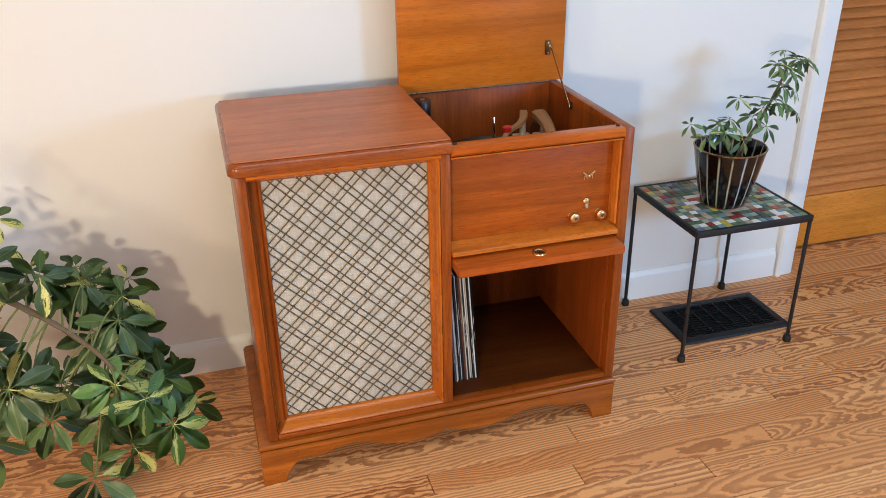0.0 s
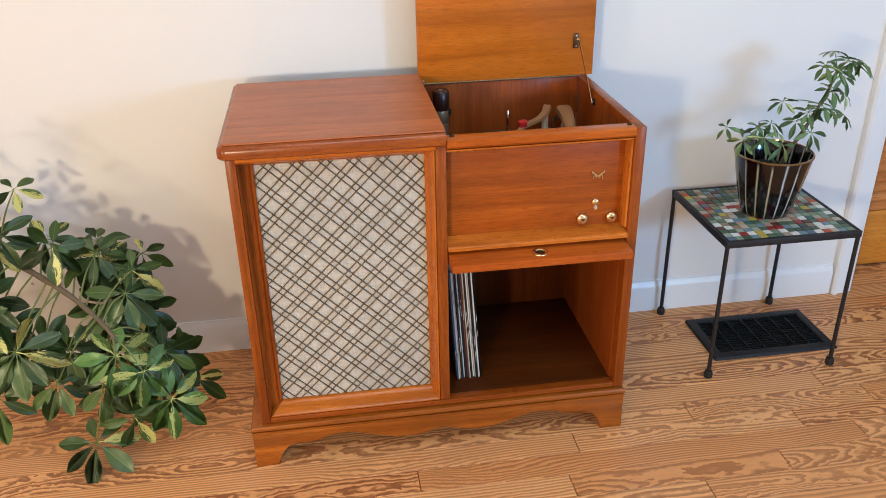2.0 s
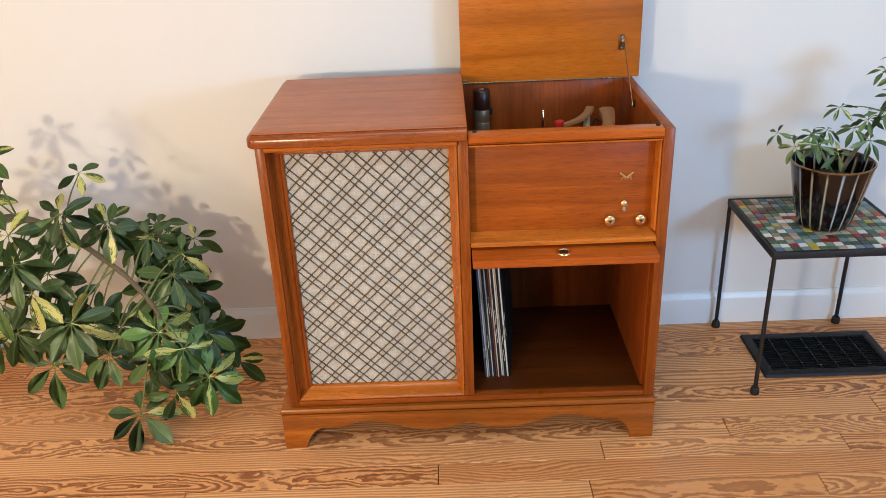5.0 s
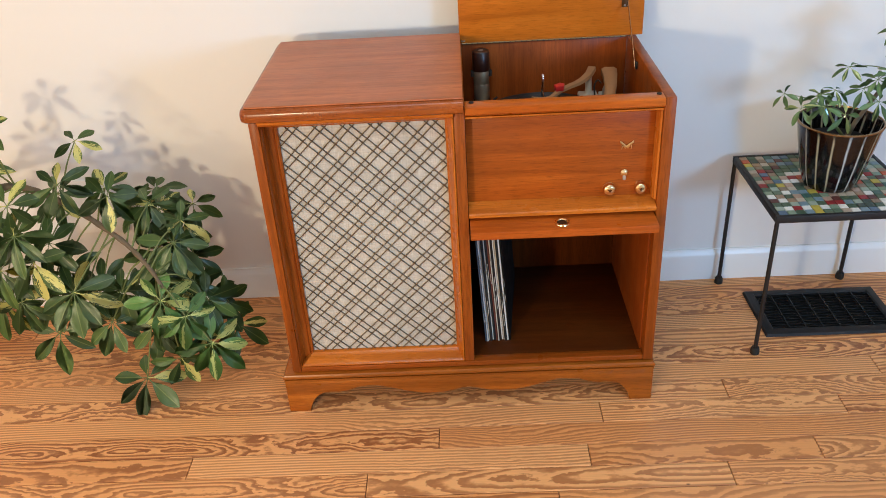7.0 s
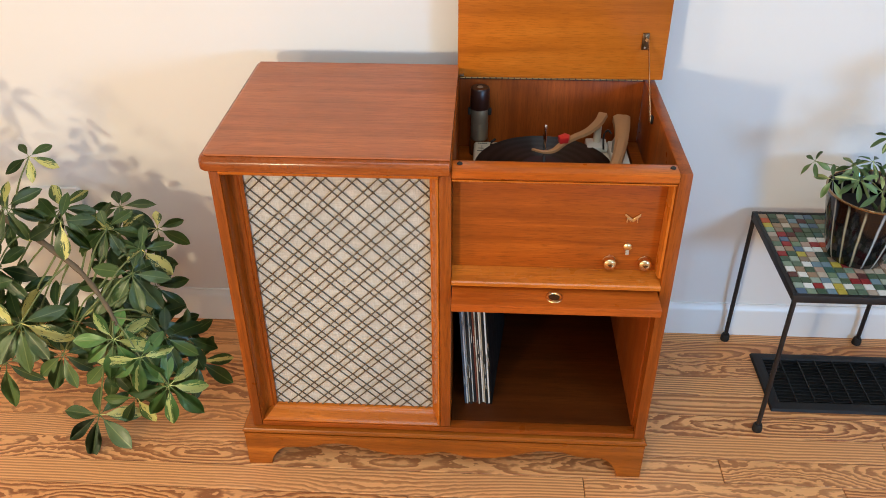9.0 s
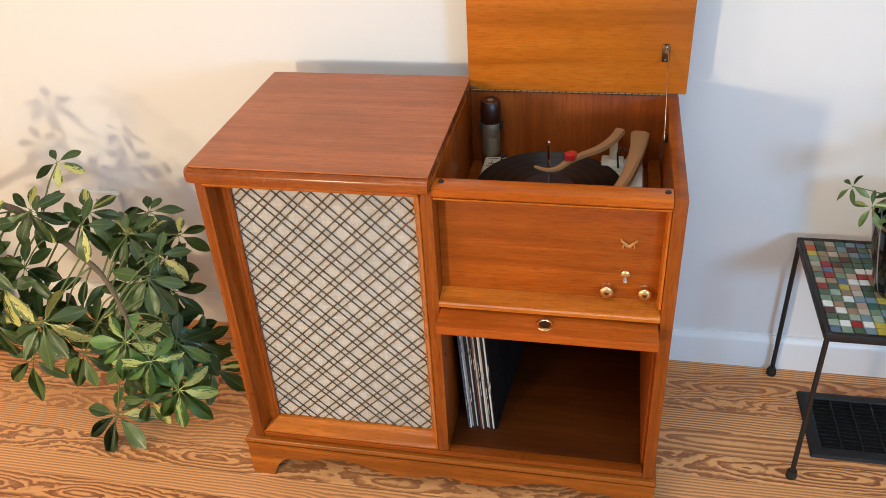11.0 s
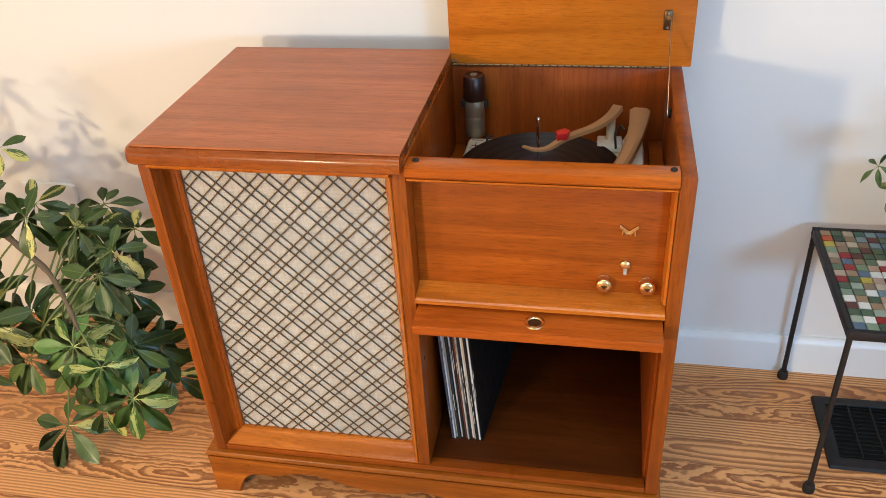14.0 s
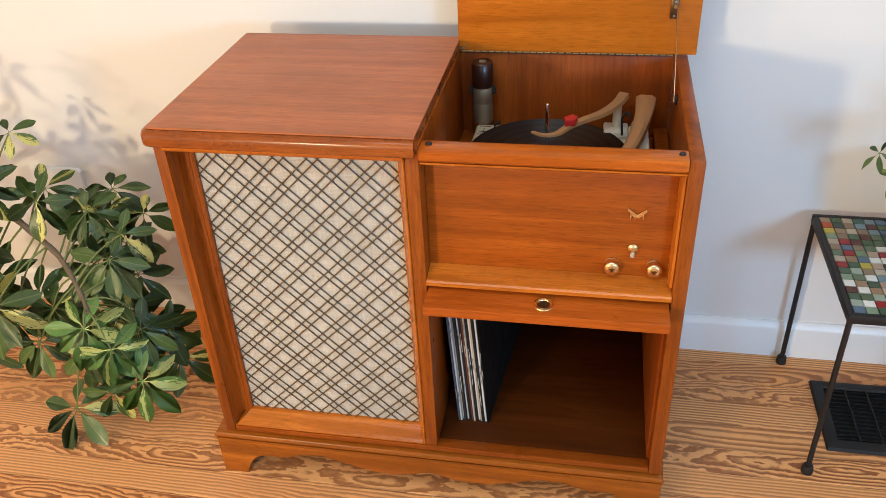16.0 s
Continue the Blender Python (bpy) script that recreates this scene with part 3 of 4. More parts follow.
part("ledge", prism([(0.0425, 0.5715), (0.002, 0.5610), (-0.001, 0.5585), (-0.001, 0.5515), (0.0425, 0.5490)], "x", 0.4868, 0.9053), TRIM_X, con, smooth=False)

# stowed record-compartment door, slid under the radio
flap = part("compartment_door", prism([(0.32, 0.549), (-0.041, 0.5395), (-0.0455, 0.5375), (-0.0465, 0.533), (-0.0455, 0.530), (-0.047, 0.526), (-0.0455, 0.5195), (-0.042, 0.5175), (0.32, 0.528)], "x", 0.4885, 0.9035, 0.0012), varnished_wood("flap_wood", "x", (0.30, 0.055, 0.004), (0.44, 0.088, 0.008), (0.55, 0.125, 0.013)), con, "wooden door slid back under the radio")
pull = part("finger_pull", lathe([(0.0105, 0.0005), (0.0115, 0.0024), (0.0140, 0.0032), (0.0165, 0.0022), (0.0174, 0.0), (0.0105, 0.0)], 36), BRASS, flap, "round brass finger pull")
pull.matrix_basis = pose(0.694, -0.0175, 0.5403, 1.5, 0, 0)
cup = part("pull_cup", lathe([(0, 0.0004), (0.0110, 0.0009), (0.0110, 0.0), (0, 0)], 24), plain("dark_bronze", (0.10, 0.075, 0.045), 0.3, 0.8), flap, "dark hollow of the pull")
cup.matrix_basis = pull.matrix_basis

# record well
part("well_floor", box(0.4865, 0.9055, 0.0525, D - 0.0185, 0.634, 0.642, 0.0005), WOOD_X, con)
# added support for the adaptor, coloured dark like the shade at its foot
part("adaptor_seat", lathe([(0, 0.642), (0.0225, 0.642), (0.0225, 0.678), (0.0215, 0.680), (0, 0.680)], 28, (0.534, 0.410, 0.0)), INNER_SHADE_X, con, "added wooden post under the adaptor, toned dark for shade")
part("well_front", box(0.4865, 0.9055, 0.0525, 0.0590, 0.642, 0.7905, 0.0005), INNER_SHADE_X, con)
part("cleat", box(0.8780, 0.9040, 0.06, D - 0.04, 0.642, 0.672, 0.001), WOOD_X, con)
for bx in (0.501, 0.896):
    part("rubber_bumper", lathe([(0, 0.0034), (0.0040, 0.0031), (0.0052, 0.0017), (0.0055, 0.0), (0, 0)], 18, (bx, 0.023, 0.8162)), RUBBER, con)

# lid, held open
lid = part("lid", box(0.4815, 0.9450, 0.4425, 0.4605, 0.8170, 1.2850, 0.0025), LID_WOOD, con, "raised plain golden-brown wooden lid")
part("lid_cleat", box(0.4860, 0.4960, 0.4330, 0.4423, 0.8235, 0.8260, 0.0005), HINGE, lid)
leaf_plate = part("hinge_leaf", box(0.4875, 0.9040, 0.4380, 0.4520, 0.8148, 0.8160, 0.0002), BROWN_PLASTIC, con, "dark long piano hinge leaf")
knuckle = None
for k in range(30):
    if knuckle is None:
        first = part("hinge_knuckle", tube([(0, 0, 0), (0.0108, 0, 0)], 0.0019, 8), plain("aged_brass", (0.50, 0.34, 0.16), 0.32, 0.9, vary=0.6), leaf_plate)
        knuckle = first.data
    else:
        first = new("hinge_knuckle", knuckle)
        first.parent = leaf_plate
    first.location = (0.4875 + k * 0.0139, 0.4400, 0.8172)
for sz in (0.8945, 0.9215):
    part("bracket_screw", tube([(0.895, 0.4378, sz), (0.895, 0.4364, sz)], [0.0026, 0.0020], 12), HINGE, lid, "small steel screw head")
bracket = part("stay_bracket", box(0.8875, 0.9025, 0.4375, 0.4422, 0.889, 0.927, 0.0022), plain("dark_brass", (0.14, 0.08, 0.04), 0.35, 0.8), lid)
part("stay_pivot", tube([(0.8955, 0.428, 0.915), (0.8955, 0.437, 0.915)], 0.0035, 12), BRASS, lid)
part("lid_stay", prism([(0.4330, 0.9120), (0.4285, 0.9170), (0.2955, 0.7895), (0.2925, 0.7835), (0.2965, 0.7805), (0.3010, 0.7840)], "x", 0.8985, 0.9005, 0.0006), plain("copper_strip", (0.50, 0.28, 0.14), 0.25, 1.0), con, "thin flat copper-coloured lid stay")
part("stay_foot", box(0.9000, 0.9055, 0.290, 0.300, 0.779, 0.797, 0.002), BLACK_IRON, con)

# knobs, emblem, indicator
for kx in (0.8045, 0.8745):
    knob = part("control_knob", lathe([(0.0140, 0.0), (0.0143, 0.003), (0.0128, 0.0050), (0.0128, 0.011), (0.0134, 0.0125), (0.0131, 0.0145), (0.0115, 0.0166), (0.0075, 0.0182), (0, 0.0188)], 32), BRASS, con, "brass control knob with a bevelled cap")
    knob.matrix_basis = pose(kx, 0.043, 0.5925, 90, 0, 0)
    tip = part("pointer", prism([(0.0, -0.0048), (0.0060, 0.0026), (0.0024, 0.0018), (0.0, 0.0036), (-0.0024, 0.0018), (-0.0060, 0.0026)], "z", 0.0170, 0.0196, 0.0004), plain("tarnished_brass", (0.20, 0.14, 0.06), 0.25, 0.9), knob, "dark pointed mark on the cap")
eye = part("indicator_bezel", lathe([(0, 0.007), (0.005, 0.0065), (0.0085, 0.004), (0.0095, 0.0), (0, 0)], 24), BRASS, con, "small brass indicator bezel")
eye.matrix_basis = pose(0.8370, 0.043, 0.6285, 90, 0, 0)
glass_n = Nodes("clear_jewel")
glass_n.put(Base_Color=(0.95, 0.88, 0.75, 1), Roughness=0.08, Transmission_Weight=0.7, IOR=1.45)
part("indicator_jewel", box(0.8335, 0.8405, 0.0345, 0.0425, 0.6120, 0.6225, 0.002), glass_n.mat, con, "clear plastic switch tab")
emb = bmesh.new()
for s_ in (-1, 1):
    prism([(0.8385, 0.6885), (0.8385, 0.6950), (0.8385 + s_ * 0.0150, 0.7070), (0.8385 + s_ * 0.0155, 0.7010), (0.8385 + s_ * 0.0090, 0.6960)], "y", 0.0385, 0.0428, 0.0004, emb)
    prism([(0.8385 + s_ * 0.0090, 0.6855), (0.8385 + s_ * 0.0115, 0.6855), (0.8385 + s_ * 0.0110, 0.6965), (0.8385 + s_ * 0.0085, 0.6940)], "y", 0.0395, 0.0428, 0.0003, emb)
    prism([(0.8385 + s_ * 0.0010, 0.6875), (0.8385 + s_ * 0.0070, 0.6950), (0.8385 + s_ * 0.0085, 0.6935), (0.8385 + s_ * 0.0030, 0.6865)], "y", 0.0400, 0.0428, 0.0003, emb)
part("emblem", emb, BRASS, con, "small gilt chevron emblem")

# ---------------------------------------------------------------- record changer and its record
chg = thing("record_changer", "cream record changer with tan arms set in the console's well", "record player", (0.690, 0.245, 0.6502))
part("deck", box(-0.168, 0.178, -0.165, 0.150, 0.0, 0.030, 0.008, segments=3), IVORY, chg, "cream enamelled deck plate")
part("platter", lathe([(0, 0.0315), (0.125, 0.0315), (0.128, 0.034), (0.128, 0.041), (0, 0.041)], 64, (-0.014, 0.005, 0)), GREY_METAL, chg)
part("spindle", tube([(-0.014, 0.005, 0.041), (-0.014, 0.005, 0.088), (-0.0155, 0.005, 0.090), (-0.0155, 0.005, 0.1400), (-0.0145, 0.005, 0.1425)], [0.0036, 0.0036, 0.0036, 0.0036, 0.002], 12), CHROME, chg)
# overarm with hooked end and red tip
arm = smooth_path([(0.124, 0.156, 0.099), (0.109, 0.120, 0.094), (0.083, 0.082, 0.091), (0.050, 0.052, 0.090), (0.024, 0.018, 0.092), (0.004, -0.012, 0.091), (-0.018, -0.020, 0.091), (-0.042, -0.008, 0.091)], 6)
arm_bm = bmesh.new()
rows = []
for i, p in enumerate(arm):
    way = (arm[min(i + 1, len(arm) - 1)] - arm[max(i - 1, 0)]).normalized()
    sidev = Vector((way.y, -way.x, 0)).normalized()
    s = i / (len(arm) - 1)
    hw, hh = 0.0085 * (1 - s) ** 0.8 + 0.0030, 0.0034 * (1 - s) + 0.0020
    rows.append([arm_bm.verts.new(p + sidev * a * hw + Vector((0, 0, b * hh))) for a, b in ((-1, -0.6), (-0.8, 1), (0.8, 1), (1, -0.6), (0, -1))])
for a, b in zip(rows, rows[1:]):
    for k in range(5):
        arm_bm.faces.new((a[k], a[(k + 1) % 5], b[(k + 1) % 5], b[k]))
arm_bm.faces.new(rows[0])
arm_bm.faces.new(rows[-1])
overarm = part("overarm", arm_bm, TAN, chg, "tan curved record-steadying arm")
part("red_tip", prism([(0.018, 0.010), (0.036, 0.016), (0.040, 0.032), (0.030, 0.040), (0.014, 0.028)], "z", 0.094, 0.108, 0.002), RED_PLASTIC, overarm, "red plastic tip")
part("arm_post", lathe([(0.0125, 0.030), (0.0125, 0.034), (0.0088, 0.040), (0.0080, 0.089), (0, 0.0905)], 20, (0.113, 0.132, 0)), IVORY, chg)
part("post_foot", box(0.088, 0.136, 0.100, 0.149, 0.0302, 0.044, 0.004), CREAM, chg)
# tone arm: a tapered shell lying towards the front
tone = bmesh.new()
spine = smooth_path([(0.166, 0.150, 0.098), (0.162, 0.100, 0.094), (0.152, 0.040, 0.087), (0.134, -0.030, 0.079), (0.112, -0.085, 0.074), (0.104, -0.105, 0.072)], 6)
rows = []
for i, p in enumerate(spine):
    way = (spine[min(i + 1, len(spine) - 1)] - spine[max(i - 1, 0)]).normalized()
    sidev = Vector((way.y, -way.x, 0)).normalized()
    s = i / (len(spine) - 1)
    hw = 0.0195 - 0.0085 * math.sin(min(1, s * 1.25) * math.pi / 2) + 0.003 * max(0, s - 0.75) * 4
    rows.append([tone.verts.new(p + sidev * a * hw + Vector((0, 0, b))) for a, b in ((-1, -0.014), (-1, 0.0), (-0.55, 0.005), (0.55, 0.005), (1, 0.0), (1, -0.014))])
for a, b in zip(rows, rows[1:]):
    for k in range(6):
        tone.faces.new((a[k], a[(k + 1) % 6], b[(k + 1) % 6], b[k]))
tone.faces.new(rows[0])
tone.faces.new(rows[-1])
part("tone_arm", tone, TAN, chg, "tan plastic tone arm")
part("tone_arm_base", box(0.136, 0.174, -0.005, 0.125, 0.0302, 0.050, 0.004), CREAM, chg)
part("tone_arm_pivot", lathe([(0.012, 0.030), (0.012, 0.076), (0.007, 0.086), (0, 0.087)], 20, (0.150, 0.070, 0)), GREY_METAL, chg)
part("pickup_lead", tube(smooth_path([(0.124, 0.090, 0.044), (0.122, 0.095, 0.075), (0.130, 0.098, 0.088), (0.138, 0.092, 0.082)], 4), 0.0022, 8), RUBBER, chg)
part("tuning_lever", tube([(-0.128, 0.128, 0.031), (-0.128, 0.128, 0.038), (-0.118, 0.134, 0.043)], 0.003, 8), RUBBER, chg, "small dark control lever")
for k, (lx, ly, lw) in enumerate(((-0.148, 0.1365, 0.022), (-0.150, 0.112, 0.014), (-0.1465, 0.100, 0.026))):
    part("deck_marking", box(lx - lw / 2, lx + lw / 2, ly - 0.0014, ly + 0.0014, 0.0302, 0.0304, 0), RUBBER, chg, smooth=False)
part("deck_marking", box(-0.1495, -0.1482, 0.104, 0.128, 0.0302, 0.0304, 0), RUBBER, chg, smooth=False)

vin = Nodes("black_vinyl")
tc = vin.tree.nodes.new("ShaderNodeTexCoord").outputs["Object"]
wav = vin.add("ShaderNodeTexWave", Scale=180.0, Distortion=0.3, Detail=1.0)
wav.wave_type, wav.rings_direction = "RINGS", "Z"
vin.link(tc, wav.inputs["Vector"])
wide = vin.add("ShaderNodeTexWave", Scale=14.0, Distortion=1.2)
wide.wave_type, wide.rings_direction = "RINGS", "Z"
vin.link(tc, wide.inputs["Vector"])
vin.put(Base_Color=(0.004, 0.004, 0.004, 1), Anisotropic=1.0, Anisotropic_Rotation=0.25, Specular_IOR_Level=0.6)
vin.rough(wide.outputs["Fac"], 0.46, 0.56)
vin.bump(wav.outputs["Fac"], 0.12, 0.0003)
tan_n = vin.tree.nodes.new("ShaderNodeTangent")
tan_n.direction_type, tan_n.axis = "RADIAL", "Z"
vin.link(tan_n.outputs[0], vin.bsdf.inputs["Tangent"])
rec = thing("vinyl_record", "black twelve-inch vinyl record lying on the changer's platter", "record", (0.676, 0.250, 0.6914))
part("disc", lathe([(0.0036, 0.0), (0.1505, 0.0), (0.1512, 0.0008), (0.1505, 0.0018), (0.147, 0.0014), (0.052, 0.0014), (0.050, 0.0019), (0.0036, 0.0019), (0.0036, 0.0)], 96), vin.mat, rec)
part("centre_label", lathe([(0.0037, 0.00192), (0.0500, 0.00192), (0.0500, 0.0022), (0.0037, 0.0022)], 48), plain("navy_paper", (0.02, 0.02, 0.03), 0.4), rec, "dark paper centre label")

ADAPT = 1.08
adaptor = thing("spindle_adaptor", "brown and grey cylindrical stacking spindle standing in the console's well", "adaptor", (0.5340, 0.410, 0.6802))
ADAPT_GREY = plain("dull_grey_metal", (0.34, 0.29, 0.21), 0.38, 0.7)
part("body", lathe([(0, 0.0), (0.0175, 0.0), (0.0185, 0.002), (0.0185, 0.044), (0.0178, 0.046), (0.0185, 0.048), (0.0185, 0.082), (0.0175, 0.084), (0, 0.084)], 32), ADAPT_GREY, adaptor, "grey metal lower body")
part("cap", lathe([(0, 0.0842), (0.0195, 0.0842), (0.0205, 0.087), (0.0200, 0.136), (0.0180, 0.1395), (0.0090, 0.1405), (0.0080, 0.1395), (0, 0.1395)], 32), BROWN_PLASTIC, adaptor, "dark brown plastic cap")
part("cap_disc", lathe([(0, 0.1397), (0.006, 0.1397), (0.006, 0.1408), (0, 0.1408)], 20), GREY_METAL, adaptor)
adaptor.scale = (ADAPT, ADAPT, 0.91)
for s in (-1, 1):
    part("catch", box(s * 0.021 - 0.004, s * 0.021 + 0.004, -0.006, 0.006, 0.066, 0.083, 0.0025), RUBBER, adaptor)

# ---------------------------------------------------------------- leaning record sleeves
SLEEVES = [((0.09, 0.11, 0.14), 0.0042), ((0.64, 0.65, 0.64), 0.0034), ((0.66, 0.64, 0.60), 0.0030), ((0.03, 0.03, 0.03), 0.0050), ((0.70, 0.68, 0.63), 0.0032), ((0.02, 0.02, 0.022), 0.0048), ((0.14, 0.05, 0.04), 0.0040),
           ((0.55, 0.50, 0.42), 0.0030), ((0.025, 0.02, 0.02), 0.0046), ((0.72, 0.71, 0.68), 0.0036), ((0.60, 0.58, 0.55), 0.0030), ((0.02, 0.02, 0.02), 0.0046), ((0.74, 0.73, 0.70), 0.0042), ((0.012, 0.009, 0.007), 0.0036)]
INK = plain("sleeve_ink", (0.02, 0.02, 0.02), 0.6)
PALE_INK = plain("sleeve_pale_ink", (0.6, 0.58, 0.52), 0.6)
rng = random.Random(4)
sx = 0.5165
for i, (col, thick) in enumerate(SLEEVES):
    dark_one = sum(col) < 0.5
    sleeve = thing("record_sleeve", ("dark" if dark_one else "pale") + " cardboard record sleeve leaning with others on edge", "record sleeve", (sx, 0.088 + rng.uniform(-0.004, 0.005), 0.1396), "record sleeves in the compartment")
    sleeve.rotation_euler = (0, radians(-3.4 - 0.05 * i), radians(0.0 if i < 12 else -3.0 * (i - 11)))
    if i == 13:
        col = (0.005, 0.004, 0.003)
    card = plain("sleeve_card", col, 0.8, vary=0.2, scale=40)
    card.node_tree.nodes["Principled BSDF"].inputs["Specular IOR Level"].default_value = 0.2
    part("cardboard", box(0, thick, 0, 0.313, 0, 0.313, 0.0009), card, sleeve)
    for k in range(2 if i % 3 else 1):
        z0 = rng.uniform(0.04, 0.24)
        part("spine_lettering", box(thick * 0.38, thick * 0.62, -0.0003, 0.0005, z0, z0 + rng.uniform(0.015, 0.045), 0), PALE_INK if dark_one else INK, sleeve, smooth=False)
    sx += thick + 0.0008

# ---------------------------------------------------------------- floor vent
vent = thing("floor_register", "black enamelled metal floor register with a grid of louvres", "floor vent", (1.3055, 0.2365, 0.0))
VW, VD = 0.384, 0.222
rim = bmesh.new()
rails = [(0.0, 0.001), (0.003, 0.009), (0.010, 0.0125), (0.024, 0.0125), (0.028, 0.009), (0.028, 0.001)]
vrows = []
for o, z in rails:
    vrows.append([rim.verts.new(p) for p in ((o, o, z), (VW - o, o, z), (VW - o, VD - o, z), (o, VD - o, z))])
for a, b in zip(vrows, vrows[1:] + vrows[:1]):
    for k in range(4):
        rim.faces.new((a[k], a[(k + 1) % 4], b[(k + 1) % 4], b[k]))
part("rim", rim, VENT_BLACK, vent)
part("pan", box(0.027, VW - 0.027, 0.027, VD - 0.027, 0.0005, 0.0022, 0), DUCT, vent, smooth=False)
for k in range(13):
    y = 0.034 + k * (VD - 0.068) / 12
    part("louvre", prism([(y + 0.0030, 0.0030), (y + 0.0024, 0.0034), (y - 0.0022, 0.0098), (y - 0.0014, 0.0102)], "x", 0.0275, VW - 0.0275), VENT_BLACK, vent)
for k in range(1, 7):
    x = 0.027 + k * (VW - 0.054) / 7
    part("cross_bar", box(x - 0.0016, x + 0.0016, 0.0275, VD - 0.0275, 0.0075, 0.0112, 0.0004), VENT_BLACK, vent)

# ---------------------------------------------------------------- mosaic table
TBX0, TBX1, TBY0, TBY1, TBZ = 1.246, 1.628, 0.164, 0.529, 0.4270
tab = thing("mosaic_side_table", "small black iron side table with a multicoloured mosaic tile top", "side table", (TBX0, TBY0, 0))
TW, TD = TBX1 - TBX0, TBY1 - TBY0
for lx in (0.006, TW - 0.006):
    for ly in (0.006, TD - 0.006):
        leg = part("leg", tube([(lx, ly, 0.012), (lx, ly, 0.410)], 0.0058, 10), BLACK_IRON, tab)
        foot = part("foot", lathe([(0, 0.0), (0.0115, 0.0), (0.0125, 0.003), (0.0115, 0.016), (0.0095, 0.021), (0, 0.0225)], 16, (lx, ly, 0)), RUBBER, leg, "black rubber foot cap")
part("frame_bar", box(0, TW, 0, 0.011, 0.4085, TBZ + 0.0008, 0.0015), BLACK_IRON, tab)
part("frame_bar", box(0, TW, TD - 0.011, TD, 0.4085, TBZ + 0.0008, 0.0015), BLACK_IRON, tab)
part("frame_bar", box(0, 0.011, 0.0112, TD - 0.0112, 0.4085, TBZ + 0.0008, 0.0015), BLACK_IRON, tab)
part("frame_bar", box(TW - 0.011, TW, 0.0112, TD - 0.0112, 0.4085, TBZ + 0.0008, 0.0015), BLACK_IRON, tab)
bed = part("tile_bed", box(0.0112, TW - 0.0112, 0.0112, TD - 0.0112, 0.410, 0.4225, 0), plain("grey_grout", (0.30, 0.29, 0.26), 0.85, vary=0.4), tab, smooth=False)

tile_n = Nodes("glazed_mosaic_tile")
rnd = tile_n.tree.nodes.new("ShaderNodeObjectInfo").outputs["Random"]
cols = [(0.07, 0.11, 0.06), (0.72, 0.71, 0.65), (0.16, 0.23, 0.13), (0.30, 0.19, 0.11), (0.20, 0.27, 0.18), (0.40, 0.32, 0.24), (0.03, 0.05, 0.035), (0.70, 0.68, 0.62), (0.04, 0.11, 0.09), (0.74, 0.73, 0.68),
        (0.10, 0.15, 0.09), (0.27, 0.015, 0.015), (0.48, 0.40, 0.30), (0.08, 0.13, 0.20), (0.05, 0.09, 0.05), (0.46, 0.36, 0.05), (0.23, 0.16, 0.10), (0.30, 0.36, 0.28), (0.45, 0.07, 0.02), (0.09, 0.02, 0.015), (0.16, 0.24, 0.28), (0.42, 0.28, 0.20)]
c = tile_n.ramp(rnd, [(i / len(cols), k) for i, k in enumerate(cols)], "CONSTANT")
mottle = tile_n.noise(tile_n.place((1, 1, 1)), 140, 3)
tile_n.colour(tile_n.mix(tile_n.math("MULTIPLY", mottle, 0.06), c, (0.45, 0.44, 0.42)))
tile_n.rough(mottle, 0.34, 0.50)
tile_n.put(Specular_IOR_Level=0.3)
tile_n.bump(mottle, 0.08, 0.001)
TILES = 16
px, py = (TW - 0.0224) / TILES, (TD - 0.0224) / TILES
tile_mesh = None
for i in range(TILES):
    for j in range(TILES):
        if tile_mesh is None:
            tile = part("tile", box(-px / 2 + 0.0009, px / 2 - 0.0009, -py / 2 + 0.0009, py / 2 - 0.0009, 0, 0.0052, 0.0007, segments=1), tile_n.mat, tab)
            tile_mesh = tile.data
        else:
            tile = new("tile", tile_mesh)
            tile.parent = tab
        tile.location = (0.0112 + (i + 0.5) * px, 0.0112 + (j + 0.5) * py, 0.4224 + rng.uniform(-0.0004, 0.0003))
        tile.rotation_euler = (rng.uniform(-0.012, 0.012), rng.uniform(-0.012, 0.012), rng.uniform(-0.02, 0.02))

# ---------------------------------------------------------------- striped pot
pot = thing("striped_planter", "glossy dark brown ceramic planter with pale drip stripes and gilt rim", "plant pot", (1.437, 0.335, 0.4282))
pot.scale = (1.03, 1.03, 1.02)
glaze = Nodes("striped_glaze")
tc = glaze.tree.nodes.new("ShaderNodeTexCoord").outputs["Object"]
sep = glaze.tree.nodes.new("ShaderNodeSeparateXYZ")
glaze.link(tc, sep.inputs[0])
ang = glaze.math("ARCTAN2", sep.outputs[1], sep.outputs[0])
wobble = glaze.noise(glaze.place((30, 30, 5), "object"), 1.0, 3)
ang2 = glaze.math("ADD", glaze.math("MULTIPLY", ang, 17 / (2 * math.pi)), glaze.math("MULTIPLY", wobble, 0.25))
tri = glaze.math("ABSOLUTE", glaze.math("SUBTRACT", glaze.math("FRACT", glaze.math("ADD", ang2, 50.0)), 0.5))
line = glaze.ramp(tri, [(0.02, (1, 1, 1)), (0.11, (0, 0, 0))])
streak = glaze.noise(glaze.place((60, 60, 14), "object"), 1.0, 4, 0.7)
fade = glaze.ramp(glaze.math("ADD", glaze.math("MULTIPLY", sep.outputs[2], 4.5), glaze.math("MULTIPLY", streak, 0.4)), [(0.12, (0, 0, 0)), (0.30, (1, 1, 1)), (0.86, (1, 1, 1)), (0.98, (0.1, 0.1, 0.1))])
